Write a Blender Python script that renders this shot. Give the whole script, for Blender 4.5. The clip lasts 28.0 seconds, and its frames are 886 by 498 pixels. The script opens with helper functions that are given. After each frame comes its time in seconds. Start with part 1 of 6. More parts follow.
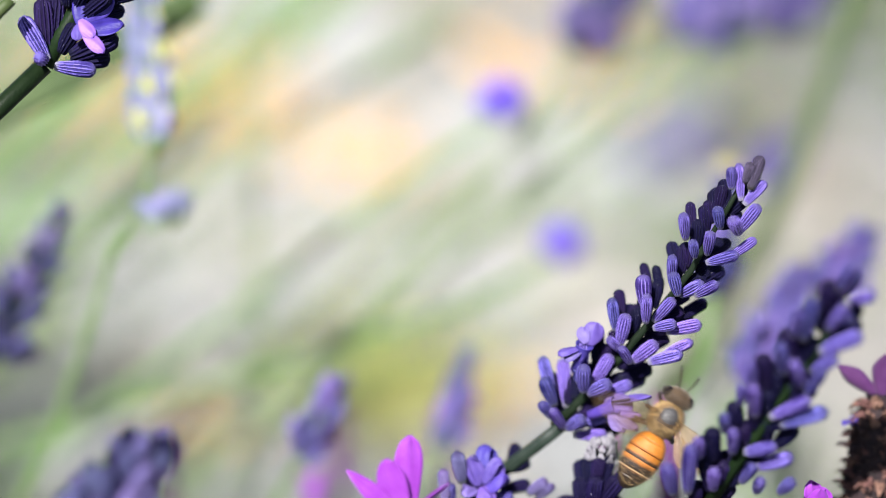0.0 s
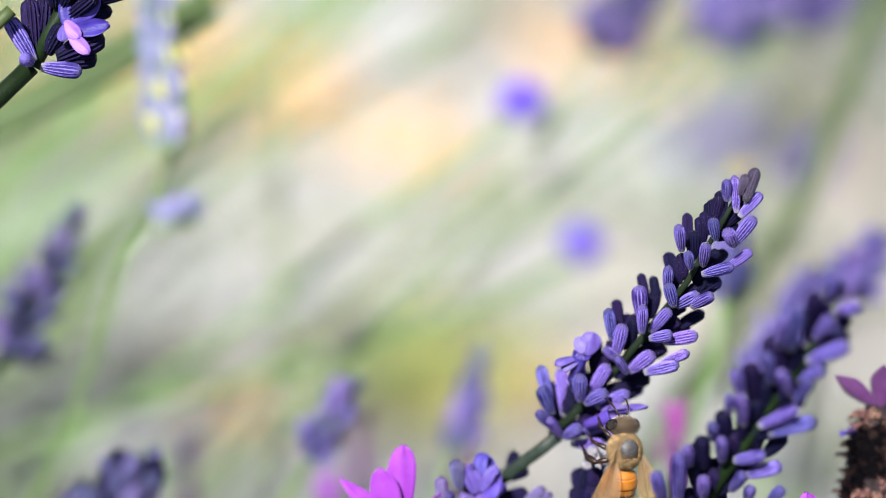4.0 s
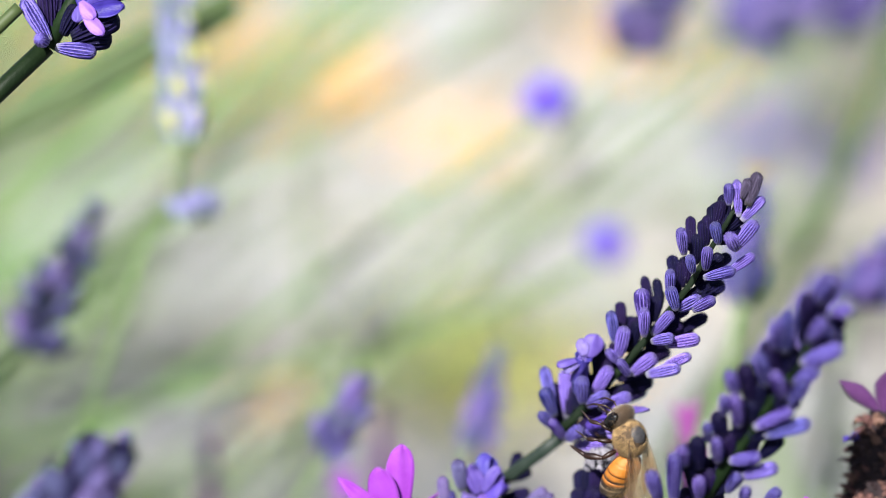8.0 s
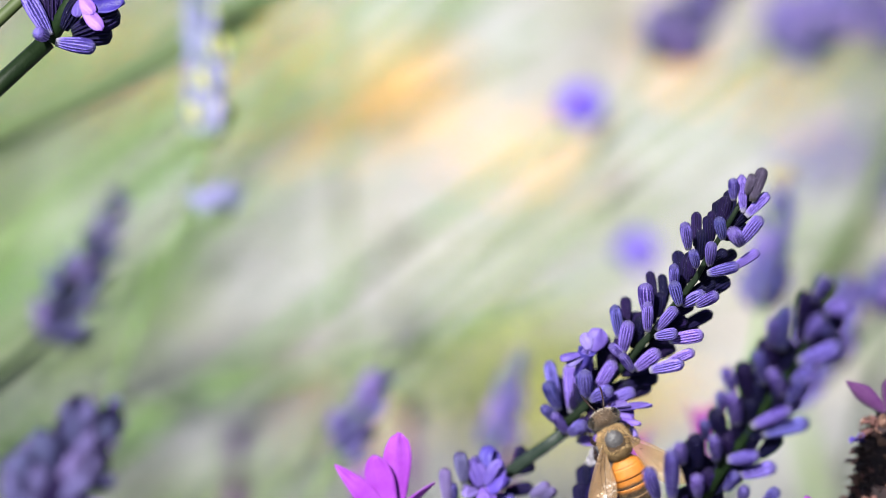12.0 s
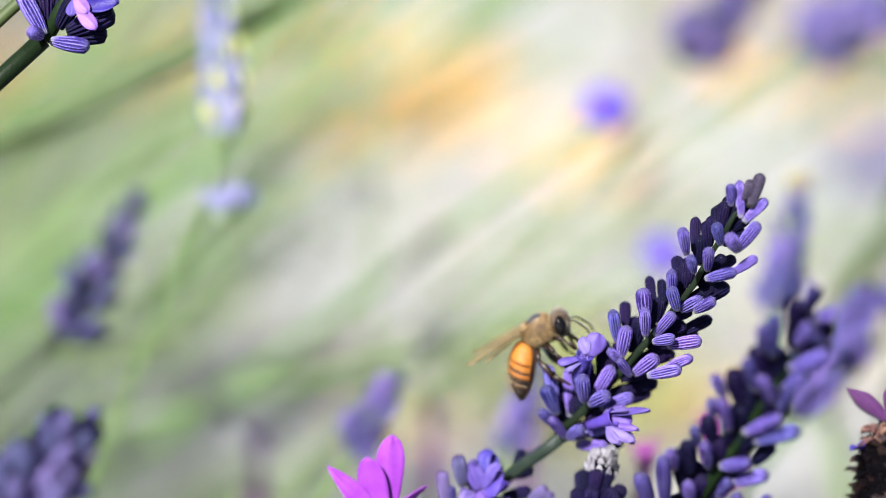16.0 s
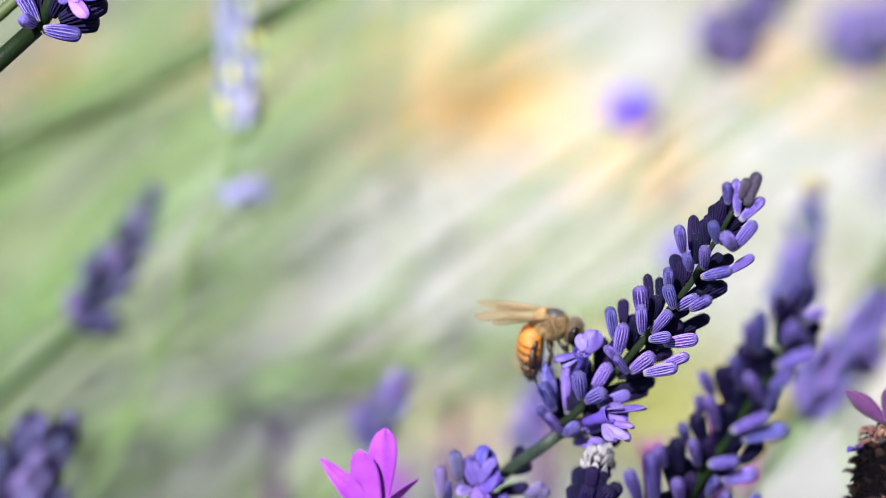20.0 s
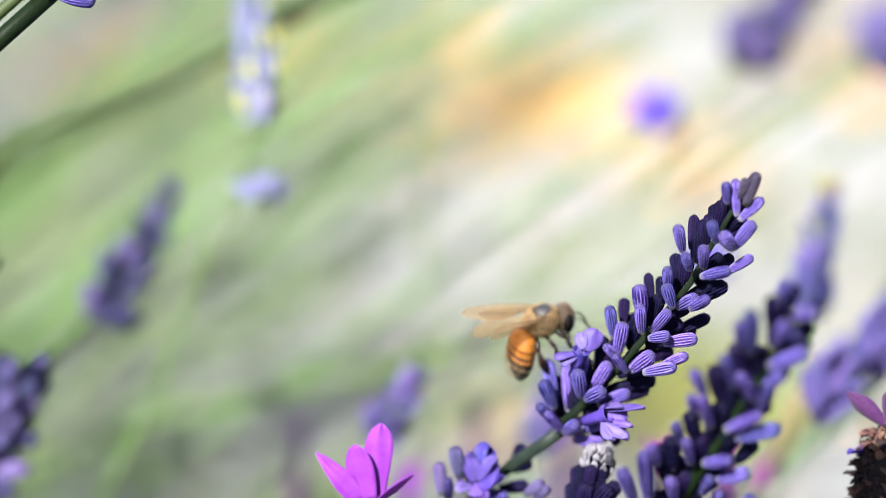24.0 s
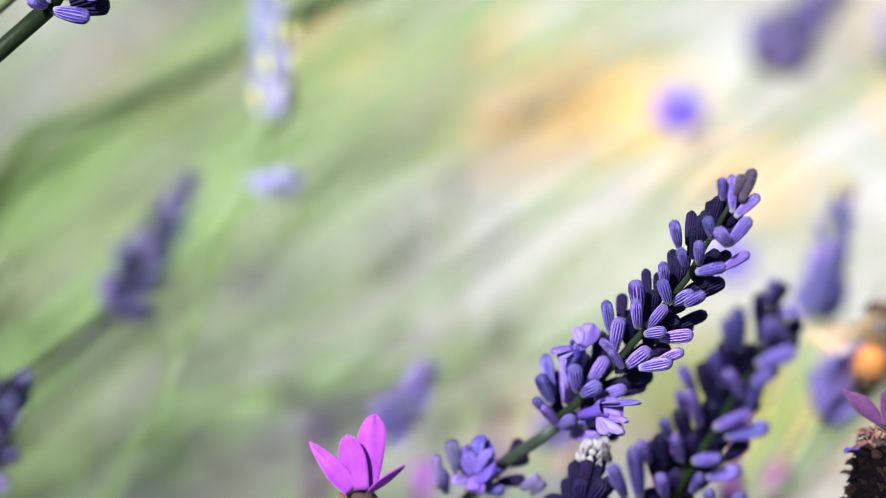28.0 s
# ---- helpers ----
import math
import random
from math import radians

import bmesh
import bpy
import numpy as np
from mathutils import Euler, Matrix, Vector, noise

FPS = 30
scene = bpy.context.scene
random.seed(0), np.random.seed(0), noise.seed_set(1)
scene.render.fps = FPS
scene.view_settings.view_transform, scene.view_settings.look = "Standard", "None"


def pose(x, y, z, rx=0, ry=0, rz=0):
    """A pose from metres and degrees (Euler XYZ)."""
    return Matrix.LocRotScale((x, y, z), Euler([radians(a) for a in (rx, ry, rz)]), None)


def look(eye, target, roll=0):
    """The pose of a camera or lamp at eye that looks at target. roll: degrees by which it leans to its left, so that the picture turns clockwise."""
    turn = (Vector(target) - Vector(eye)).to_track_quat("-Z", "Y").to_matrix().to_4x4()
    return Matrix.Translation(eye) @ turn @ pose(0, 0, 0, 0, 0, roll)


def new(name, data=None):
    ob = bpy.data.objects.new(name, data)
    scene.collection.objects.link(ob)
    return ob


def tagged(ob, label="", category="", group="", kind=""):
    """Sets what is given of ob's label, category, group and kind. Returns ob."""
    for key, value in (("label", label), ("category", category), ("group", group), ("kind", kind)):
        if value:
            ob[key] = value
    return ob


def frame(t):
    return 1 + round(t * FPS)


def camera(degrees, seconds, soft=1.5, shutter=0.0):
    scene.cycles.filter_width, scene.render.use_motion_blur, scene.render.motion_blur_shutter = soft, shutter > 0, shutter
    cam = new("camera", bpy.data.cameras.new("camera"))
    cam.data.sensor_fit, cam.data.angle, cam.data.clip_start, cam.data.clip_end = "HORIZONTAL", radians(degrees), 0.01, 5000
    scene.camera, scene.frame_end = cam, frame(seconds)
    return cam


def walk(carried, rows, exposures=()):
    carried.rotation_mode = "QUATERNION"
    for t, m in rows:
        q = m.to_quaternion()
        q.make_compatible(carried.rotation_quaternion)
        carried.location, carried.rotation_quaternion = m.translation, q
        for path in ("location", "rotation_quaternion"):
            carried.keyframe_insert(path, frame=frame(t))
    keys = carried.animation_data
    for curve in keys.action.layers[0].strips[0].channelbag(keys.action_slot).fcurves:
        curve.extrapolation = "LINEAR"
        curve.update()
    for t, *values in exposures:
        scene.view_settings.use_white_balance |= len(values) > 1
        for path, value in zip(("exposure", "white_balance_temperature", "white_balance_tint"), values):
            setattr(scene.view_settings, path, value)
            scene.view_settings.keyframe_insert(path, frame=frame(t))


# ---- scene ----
# Millimetre-scale garden: lavender heads in focus, worked by a honey bee, over sunlit gravel.
FOCUS = 0.28356
cam = camera(20, 28.0, soft=0.3, shutter=0.5)
cam.data.dof.use_dof = True
cam.data.dof.focus_distance = 0.282
cam.data.dof.aperture_fstop = 8.0
PATH = [
    (0.0, pose(-0.02935, 0.00275, 0.49730, 60.202, -1.013, -6.508)),
    (0.5, pose(-0.02851, 0.00311, 0.49738, 60.144, -1.046, -6.331)),
    (1.0, pose(-0.02744, 0.00328, 0.49768, 60.090, -0.958, -6.151)),
    (1.5, pose(-0.02633, 0.00314, 0.49852, 59.947, -0.855, -5.945)),
    (2.0, pose(-0.02544, 0.00308, 0.49980, 59.824, -0.718, -5.837)),
    (2.5, pose(-0.02438, 0.00302, 0.49983, 59.826, -0.635, -5.642)),
    (3.0, pose(-0.02328, 0.00286, 0.49965, 59.846, -0.631, -5.401)),
    (3.5, pose(-0.02244, 0.00257, 0.50053, 59.774, -0.566, -5.229)),
    (4.0, pose(-0.02149, 0.00239, 0.50095, 59.745, -0.509, -5.039)),
    (4.5, pose(-0.02059, 0.00220, 0.50123, 59.734, -0.475, -4.835)),
    (5.0, pose(-0.01971, 0.00204, 0.50143, 59.722, -0.453, -4.625)),
    (5.5, pose(-0.01881, 0.00197, 0.50161, 59.692, -0.432, -4.417)),
    (6.0, pose(-0.01779, 0.00195, 0.50180, 59.641, -0.429, -4.187)),
    (6.5, pose(-0.01720, 0.00198, 0.50199, 59.597, -0.403, -4.056)),
    (7.0, pose(-0.01629, 0.00206, 0.50225, 59.539, -0.383, -3.844)),
    (7.5, pose(-0.01517, 0.00195, 0.50231, 59.520, -0.335, -3.601)),
    (8.0, pose(-0.01423, 0.00154, 0.50210, 59.585, -0.308, -3.376)),
    (8.5, pose(-0.01302, 0.00108, 0.50197, 59.633, -0.281, -3.082)),
    (9.0, pose(-0.01165, 0.00064, 0.50129, 59.742, -0.313, -2.737)),
    (9.5, pose(-0.01054, 0.00033, 0.50062, 59.862, -0.331, -2.449)),
    (10.0, pose(-0.00915, -0.00037, 0.49948, 60.071, -0.333, -2.116)),
    (10.5, pose(-0.00795, -0.00092, 0.49860, 60.219, -0.402, -1.740)),
    (11.0, pose(-0.00691, -0.00140, 0.49802, 60.345, -0.400, -1.479)),
    (11.5, pose(-0.00583, -0.00166, 0.49765, 60.382, -0.361, -1.256)),
    (12.0, pose(-0.00490, -0.00098, 0.49825, 60.251, -0.311, -1.077)),
    (12.5, pose(-0.00415, -0.00047, 0.49937, 60.082, -0.159, -1.004)),
    (13.0, pose(-0.00312, -0.00036, 0.49959, 60.038, -0.108, -0.798)),
    (13.5, pose(-0.00200, -0.00027, 0.49980, 59.992, -0.075, -0.560)),
    (14.0, pose(-0.00083, -0.00022, 0.49986, 59.971, -0.051, -0.308)),
    (14.5, pose(0.00032, -0.00024, 0.49967, 60.000, -0.030, -0.059)),
    (15.0, pose(0.00180, -0.00052, 0.49907, 60.138, 0.063, 0.216)),
    (15.5, pose(0.00325, -0.00056, 0.49901, 60.167, 0.113, 0.515)),
    (16.0, pose(0.00422, -0.00053, 0.49842, 60.235, 0.068, 0.766)),
    (16.5, pose(0.00479, -0.00052, 0.49824, 60.260, 0.051, 0.909)),
    (17.0, pose(0.00559, -0.00055, 0.49818, 60.284, 0.098, 1.055)),
    (17.5, pose(0.00698, -0.00059, 0.49796, 60.314, 0.156, 1.324)),
    (18.0, pose(0.00842, -0.00069, 0.49762, 60.346, 0.155, 1.662)),
    (18.5, pose(0.00966, -0.00098, 0.49756, 60.356, 0.112, 1.968)),
    (19.0, pose(0.01079, -0.00127, 0.49745, 60.387, 0.090, 2.228)),
    (19.5, pose(0.01184, -0.00168, 0.49720, 60.466, 0.141, 2.432)),
    (20.0, pose(0.01274, -0.00172, 0.49728, 60.459, 0.168, 2.618)),
    (20.5, pose(0.01353, -0.00189, 0.49734, 60.458, 0.123, 2.816)),
    (21.0, pose(0.01449, -0.00195, 0.49724, 60.470, 0.163, 3.024)),
    (21.5, pose(0.01562, -0.00172, 0.49700, 60.479, 0.194, 3.258)),
    (22.0, pose(0.01659, -0.00170, 0.49702, 60.473, 0.216, 3.471)),
    (22.5, pose(0.01763, -0.00165, 0.49711, 60.456, 0.253, 3.696)),
    (23.0, pose(0.01874, -0.00162, 0.49718, 60.446, 0.303, 3.930)),
    (23.5, pose(0.01993, -0.00166, 0.49713, 60.459, 0.361, 4.172)),
    (24.0, pose(0.02083, -0.00173, 0.49703, 60.475, 0.370, 4.377)),
    (24.5, pose(0.02174, -0.00185, 0.49690, 60.511, 0.362, 4.594)),
    (25.0, pose(0.02318, -0.00182, 0.49654, 60.547, 0.374, 4.951)),
    (25.5, pose(0.02488, -0.00196, 0.49658, 60.582, 0.608, 5.154)),
    (26.0, pose(0.02591, -0.00200, 0.49642, 60.591, 0.606, 5.398)),
    (26.5, pose(0.02670, -0.00205, 0.49590, 60.632, 0.504, 5.658)),
    (27.0, pose(0.02774, -0.00208, 0.49588, 60.655, 0.500, 5.871)),
    (27.5, pose(0.02840, -0.00225, 0.49575, 60.684, 0.512, 6.016)),
    (28.0, pose(0.02947, -0.00260, 0.49559, 60.726, 0.478, 6.223)),
]
walk(cam, PATH, ((0.0, 2.05), (8.0, 2.06), (12.0, 2.10), (21.0, 2.21), (28.0, 2.26)))

# ---- light ----
SUN_TO = Vector((-0.31, -0.54, 0.78)).normalized()
world = bpy.data.worlds.new("world")
scene.world = world
world.use_nodes = True
wn = world.node_tree
sky = wn.nodes.new("ShaderNodeTexSky")
sky.sky_type = "NISHITA"
sky.sun_disc = False
sky.sun_elevation = math.asin(SUN_TO.z)
sky.sun_rotation = math.atan2(SUN_TO.x, SUN_TO.y)
wn.nodes["Background"].inputs[1].default_value = 0.05
wn.links.new(sky.outputs[0], wn.nodes["Background"].inputs[0])
sun = new("sun", bpy.data.lights.new("sun", "SUN"))
sun.data.energy = 5.0
sun.data.angle = radians(0.53)
sun.data.color = (1.0, 0.975, 0.945)
sun.matrix_world = look(SUN_TO * 3, (0, 0, 0))

# ---- frame of reference: x right, y up in millimetres on the focal plane, k times as far ----
VIEW = pose(0, 0, 0.5, 60, 0, 0)
VR = VIEW.to_3x3()


def site(x, y, k=1.0):
    return VIEW @ Vector((x * k * 1e-3, y * k * 1e-3, -FOCUS * k))


def ahead(r, u, t):
    """A direction: right, up and towards the viewer."""
    return (VR @ Vector((r, u, t))).normalized()


# ---- materials ----
def mat(name, base, rough=0.6, var=(), scale=400.0, amount=0.5, sheen=0.0, trans=0.0, bump=0.0, bump_scale=2500.0, coat=0.0, spread=0.0, spec=0.18):
    """base colour, a second colour mixed by noise, object-to-object variation, fine bump, light through thin tissue."""
    m = bpy.data.materials.new(name)
    m.use_nodes = True
    nt = m.node_tree
    N, L = nt.nodes, nt.links
    b = N["Principled BSDF"]
    b.inputs["Roughness"].default_value = rough
    b.inputs["Sheen Weight"].default_value = sheen
    b.inputs["Coat Weight"].default_value = coat
    b.inputs["Specular IOR Level"].default_value = spec
    tc = N.new("ShaderNodeTexCoord")
    nz = N.new("ShaderNodeTexNoise")
    nz.inputs["Scale"].default_value = scale
    nz.inputs["Detail"].default_value = 4
    L.new(tc.outputs["Object"], nz.inputs["Vector"])
    ramp = N.new("ShaderNodeValToRGB")
    ramp.color_ramp.elements[0].position = 0.5 - amount * 0.5
    ramp.color_ramp.elements[1].position = 0.5 + amount * 0.5
    ramp.color_ramp.elements[0].color = (*base, 1)
    ramp.color_ramp.elements[1].color = (*(var or base), 1)
    L.new(nz.outputs["Fac"], ramp.inputs[0])
    hsv = N.new("ShaderNodeHueSaturation")
    L.new(ramp.outputs[0], hsv.inputs["Color"])
    if spread:
        info = N.new("ShaderNodeObjectInfo")
        mr = N.new("ShaderNodeMapRange")
        mr.inputs[3].default_value, mr.inputs[4].default_value = 1 - spread, 1 + spread
        L.new(info.outputs["Random"], mr.inputs[0])
        L.new(mr.outputs[0], hsv.inputs["Value"])
        mh = N.new("ShaderNodeMapRange")
        mh.inputs[3].default_value, mh.inputs[4].default_value = 0.5 - spread * 0.06, 0.5 + spread * 0.06
        L.new(info.outputs["Random"], mh.inputs[0])
        L.new(mh.outputs[0], hsv.inputs["Hue"])
    L.new(hsv.outputs[0], b.inputs["Base Color"])
    if bump:
        n2 = N.new("ShaderNodeTexNoise")
        n2.inputs["Scale"].default_value = bump_scale
        n2.inputs["Detail"].default_value = 3
        L.new(tc.outputs["Object"], n2.inputs["Vector"])
        bp = N.new("ShaderNodeBump")
        bp.inputs["Strength"].default_value = bump
        bp.inputs["Distance"].default_value = 0.0002
        L.new(n2.outputs["Fac"], bp.inputs["Height"])
        L.new(bp.outputs[0], b.inputs["Normal"])
    if trans:
        t = N.new("ShaderNodeBsdfTranslucent")
        mix = N.new("ShaderNodeMixShader")
        mix.inputs[0].default_value = trans
        L.new(hsv.outputs[0], t.inputs[0])
        L.new(b.outputs[0], mix.inputs[1])
        L.new(t.outputs[0], mix.inputs[2])
        L.new(mix.outputs[0], N["Material Output"].inputs[0])
    return m


def calyx_mat(name, body, rib, foot, tip, spread=0.25, foot_at=0.16):
    """Downy ribbed calyx: a pale foot, violet body with greyer fuzz, darker mouth; the run goes along its length."""
    m = mat(name, body, 0.6, tuple(0.8 * a + 0.2 * b for a, b in zip(body, rib)), 1200, 0.5, bump=0.8, bump_scale=6000, spread=spread, spec=0.07)
    N, L = m.node_tree.nodes, m.node_tree.links
    hsv = next(n for n in N if n.type == "HUE_SAT")
    old = hsv.inputs["Color"].links[0].from_socket
    tc = next(n for n in N if n.type == "TEX_COORD")
    # paler down along the ribs, broken by noise; grooves darkened to deepen shade
    xy = N.new("ShaderNodeSeparateXYZ")
    L.new(tc.outputs["Object"], xy.inputs[0])

    def op(kind, a, b=None):
        n = N.new("ShaderNodeMath")
        n.operation = kind
        for i, v in enumerate((a, b)):
            if v is None:
                continue
            if isinstance(v, float):
                n.inputs[i].default_value = v
            else:
                L.new(v, n.inputs[i])
        return n.outputs[0]

    wave = op("COSINE", op("MULTIPLY", op("ARCTAN2", xy.outputs[1], xy.outputs[0]), 13.0))
    fz = N.new("ShaderNodeTexNoise")
    fz.inputs["Scale"].default_value = 4500
    L.new(tc.outputs["Object"], fz.inputs["Vector"])
    down = N.new("ShaderNodeMapRange")
    down.inputs[1].default_value, down.inputs[2].default_value = 1.35, 2.05
    L.new(op("ADD", wave, op("MULTIPLY", fz.outputs["Fac"], 2.2)), down.inputs[0])
    mr0 = N.new("ShaderNodeMix")
    mr0.data_type = "RGBA"
    L.new(down.outputs[0], mr0.inputs[0])
    L.new(old, mr0.inputs[6])
    mr0.inputs[7].default_value = (*rib, 1)
    old = mr0.outputs[2]
    sep = N.new("ShaderNodeSeparateXYZ")
    L.new(tc.outputs["Generated"], sep.inputs[0])
    for lo, hi, col in ((foot_at, 0.04, foot), (0.86, 0.98, tip)):
        mr = N.new("ShaderNodeMapRange")
        mr.inputs[1].default_value, mr.inputs[2].default_value = lo, hi
        L.new(sep.outputs[2], mr.inputs[0])
        mx = N.new("ShaderNodeMix")
        mx.data_type = "RGBA"
        L.new(mr.outputs[0], mx.inputs[0])
        L.new(old, mx.inputs[6])
        mx.inputs[7].default_value = (*col, 1)
        old = mx.outputs[2]
    L.new(old, hsv.inputs["Color"])
    return m


CALYX = calyx_mat("calyx_violet", (0.0058, 0.0025, 0.047), (0.112, 0.088, 0.318), (0.1184, 0.1147, 0.148), (0.037, 0.03108, 0.0962))
CALYX_BRIGHT = calyx_mat("calyx_bright", (0.04464, 0.02232, 0.18), (0.1692, 0.1224, 0.396), (0.1152, 0.1152, 0.144), (0.0612, 0.0504, 0.1872))
# Near-black copy of CALYX with shade between buds painted in; dark heads share it.
CALYX_INDIGO_SHADE = calyx_mat("calyx_indigo_shade", (0.0016, 0.0008, 0.009), (0.005, 0.003, 0.024), (0.004, 0.004, 0.012), (0.003, 0.002, 0.012))
CALYX_GREY = calyx_mat("calyx_grey", (0.03375, 0.0285, 0.0825), (0.0825, 0.0735, 0.1575), (0.0405, 0.0495, 0.036), (0.03, 0.0225, 0.06), 0.5)
CALYX_SOFT = calyx_mat("calyx_soft", (0.04275, 0.03375, 0.1162), (0.09375, 0.07875, 0.195), (0.054, 0.0675, 0.045), (0.045, 0.036, 0.09), 0.4)
CALYX_PALE = calyx_mat("calyx_pale", (0.096, 0.1, 0.192), (0.144, 0.148, 0.232), (0.136, 0.192, 0.056), (0.096, 0.088, 0.184), 0.3, 0.42)
CALYX_YOUNG = calyx_mat("calyx_young", (0.04125, 0.0195, 0.195), (0.09, 0.0585, 0.285), (0.0375, 0.02625, 0.12), (0.0825, 0.05625, 0.27), 0.2)
CALYX_HAZE = calyx_mat("calyx_haze", (0.0375, 0.03, 0.1125), (0.0825, 0.07125, 0.1875), (0.0525, 0.06375, 0.045), (0.045, 0.0375, 0.105), 0.4)
BUD_TIP = calyx_mat("bud_yellowish", (0.12, 0.11, 0.07), (0.2, 0.18, 0.11), (0.1, 0.1, 0.05), (0.22, 0.18, 0.08), 0.2)
BROWN_BUD = calyx_mat("bud_withered", (0.0240, 0.0173, 0.0330), (0.0672, 0.0528, 0.0900), (0.0230, 0.0222, 0.0198), (0.0190, 0.0144, 0.0238))
PETAL = mat("petal_lilac", (0.0638, 0.0382, 0.2070), 0.5, (0.1051, 0.0701, 0.2622), 900, 0.6, trans=0.4, bump=0.3, spread=0.15)
PETAL_PINK = mat("petal_pale_lilac", (0.0861, 0.0606, 0.2160), 0.5, (0.1275, 0.0988, 0.2700), 900, 0.6, trans=0.4, bump=0.3, spread=0.1)
PETAL_DEEP = mat("petal_violet", (0.0358, 0.0218, 0.1836), 0.5, (0.0704, 0.0448, 0.2448), 900, 0.6, trans=0.35, bump=0.3, spread=0.15)
PETAL_INDIGO = mat("petal_indigo", (0.010, 0.006, 0.075), 0.5, (0.03, 0.02, 0.17), 700, 0.6, trans=0.2, bump=0.3)
PETAL_MAUVE = mat("petal_mauve", (0.152, 0.068, 0.352), 0.5, (0.208, 0.112, 0.416), 900, 0.6, trans=0.35, bump=0.3)
PETAL_WHITE = mat("petal_faded", (0.225, 0.2175, 0.225), 0.7, (0.09, 0.0825, 0.12), 1500, 0.6, trans=0.25, bump=0.6)
BRACT = mat("bract_magenta", (0.176, 0.0176, 0.272), 0.5, (0.24, 0.052, 0.352), 500, 0.7, trans=0.45, bump=0.4, sheen=0.1)
BRACT_PALE = mat("bract_pink", (0.1800, 0.0372, 0.1740), 0.5, (0.2160, 0.0660, 0.2100), 500, 0.7, trans=0.45, bump=0.4)
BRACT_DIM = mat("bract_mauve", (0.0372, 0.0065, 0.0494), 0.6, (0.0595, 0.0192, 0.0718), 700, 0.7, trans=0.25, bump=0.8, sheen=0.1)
CONE = mat("cone_brown", (0.0026, 0.0013, 0.0018), 0.8, (0.034, 0.018, 0.018), 700, 0.6, bump=0.8, spread=0.5)
CONE_TAN = mat("cone_tan", (0.03, 0.014, 0.011), 0.8, (0.11, 0.055, 0.045), 700, 0.6, bump=0.8, spread=0.3)
STEM = mat("stem_green", (0.0028, 0.0065, 0.0024), 0.5, (0.006, 0.012, 0.0045), 600, 0.6, bump=0.3, spread=0.2, spec=0.05)
DOWN = mat("calyx_down", (0.13, 0.122, 0.215), 0.8, (0.23, 0.22, 0.31), 900, 0.6)
STEM_MAIN = mat("stem_bluish_green", (0.0042, 0.0088, 0.0059), 0.5, (0.0105, 0.0162, 0.0123), 900, 0.6, bump=0.4)
STEM_LIGHT = mat("stem_sage", (0.0979, 0.1299, 0.0606), 0.6, (0.1508, 0.1710, 0.1049), 300, 0.6, spread=0.3, trans=0.3)
STEM_LEAFY = mat("stem_leaf_green", (0.0466, 0.0870, 0.0223), 0.6, (0.0778, 0.1187, 0.0428), 300, 0.6, spread=0.2)
# darker copy of STEM_MAIN, shade among the calyces put into the colour
STEM_RACHIS_SHADE = mat("rachis_shaded_green", (0.0030, 0.0060, 0.0030), 0.5, (0.0072, 0.0116, 0.0066), 900, 0.6, bump=0.4, spec=0.08)
STEM_SAGE = mat("stem_grey_green", (0.05, 0.075, 0.04), 0.6, (0.085, 0.11, 0.065), 300, 0.6)
STEM_MID = mat("stem_mid", (0.018, 0.033, 0.009), 0.6, (0.034, 0.050, 0.015), 300, 0.6, spread=0.2)
LEAF = mat("leaf_sage", (0.1011, 0.1489, 0.0628), 0.6, (0.1672, 0.1959, 0.1176), 200, 0.7, trans=0.45)
LEAF_LIME = mat("leaf_lime", (0.3808, 0.4032, 0.1200), 0.6, (0.4704, 0.4592, 0.1920), 200, 0.7, trans=0.5)
STONE = mat("gravel_pale", (0.1248, 0.1257, 0.1141), 0.85, (0.1325, 0.1327, 0.1288), 60, 0.8, bump=0.3)
STONE_WHITE = mat("gravel_whitish", (0.1510, 0.1546, 0.1557), 0.85, (0.1625, 0.1615, 0.1575), 60, 0.8, bump=0.3)
STONE_WARM = mat("gravel_sandy", (0.1690, 0.1540, 0.1358), 0.85, (0.1805, 0.1690, 0.1507), 60, 0.8, bump=0.3)
LEAF_DRY = mat("leaf_ochre", (0.40, 0.215, 0.06), 0.7, (0.45, 0.29, 0.13), 120, 0.8, trans=0.2)


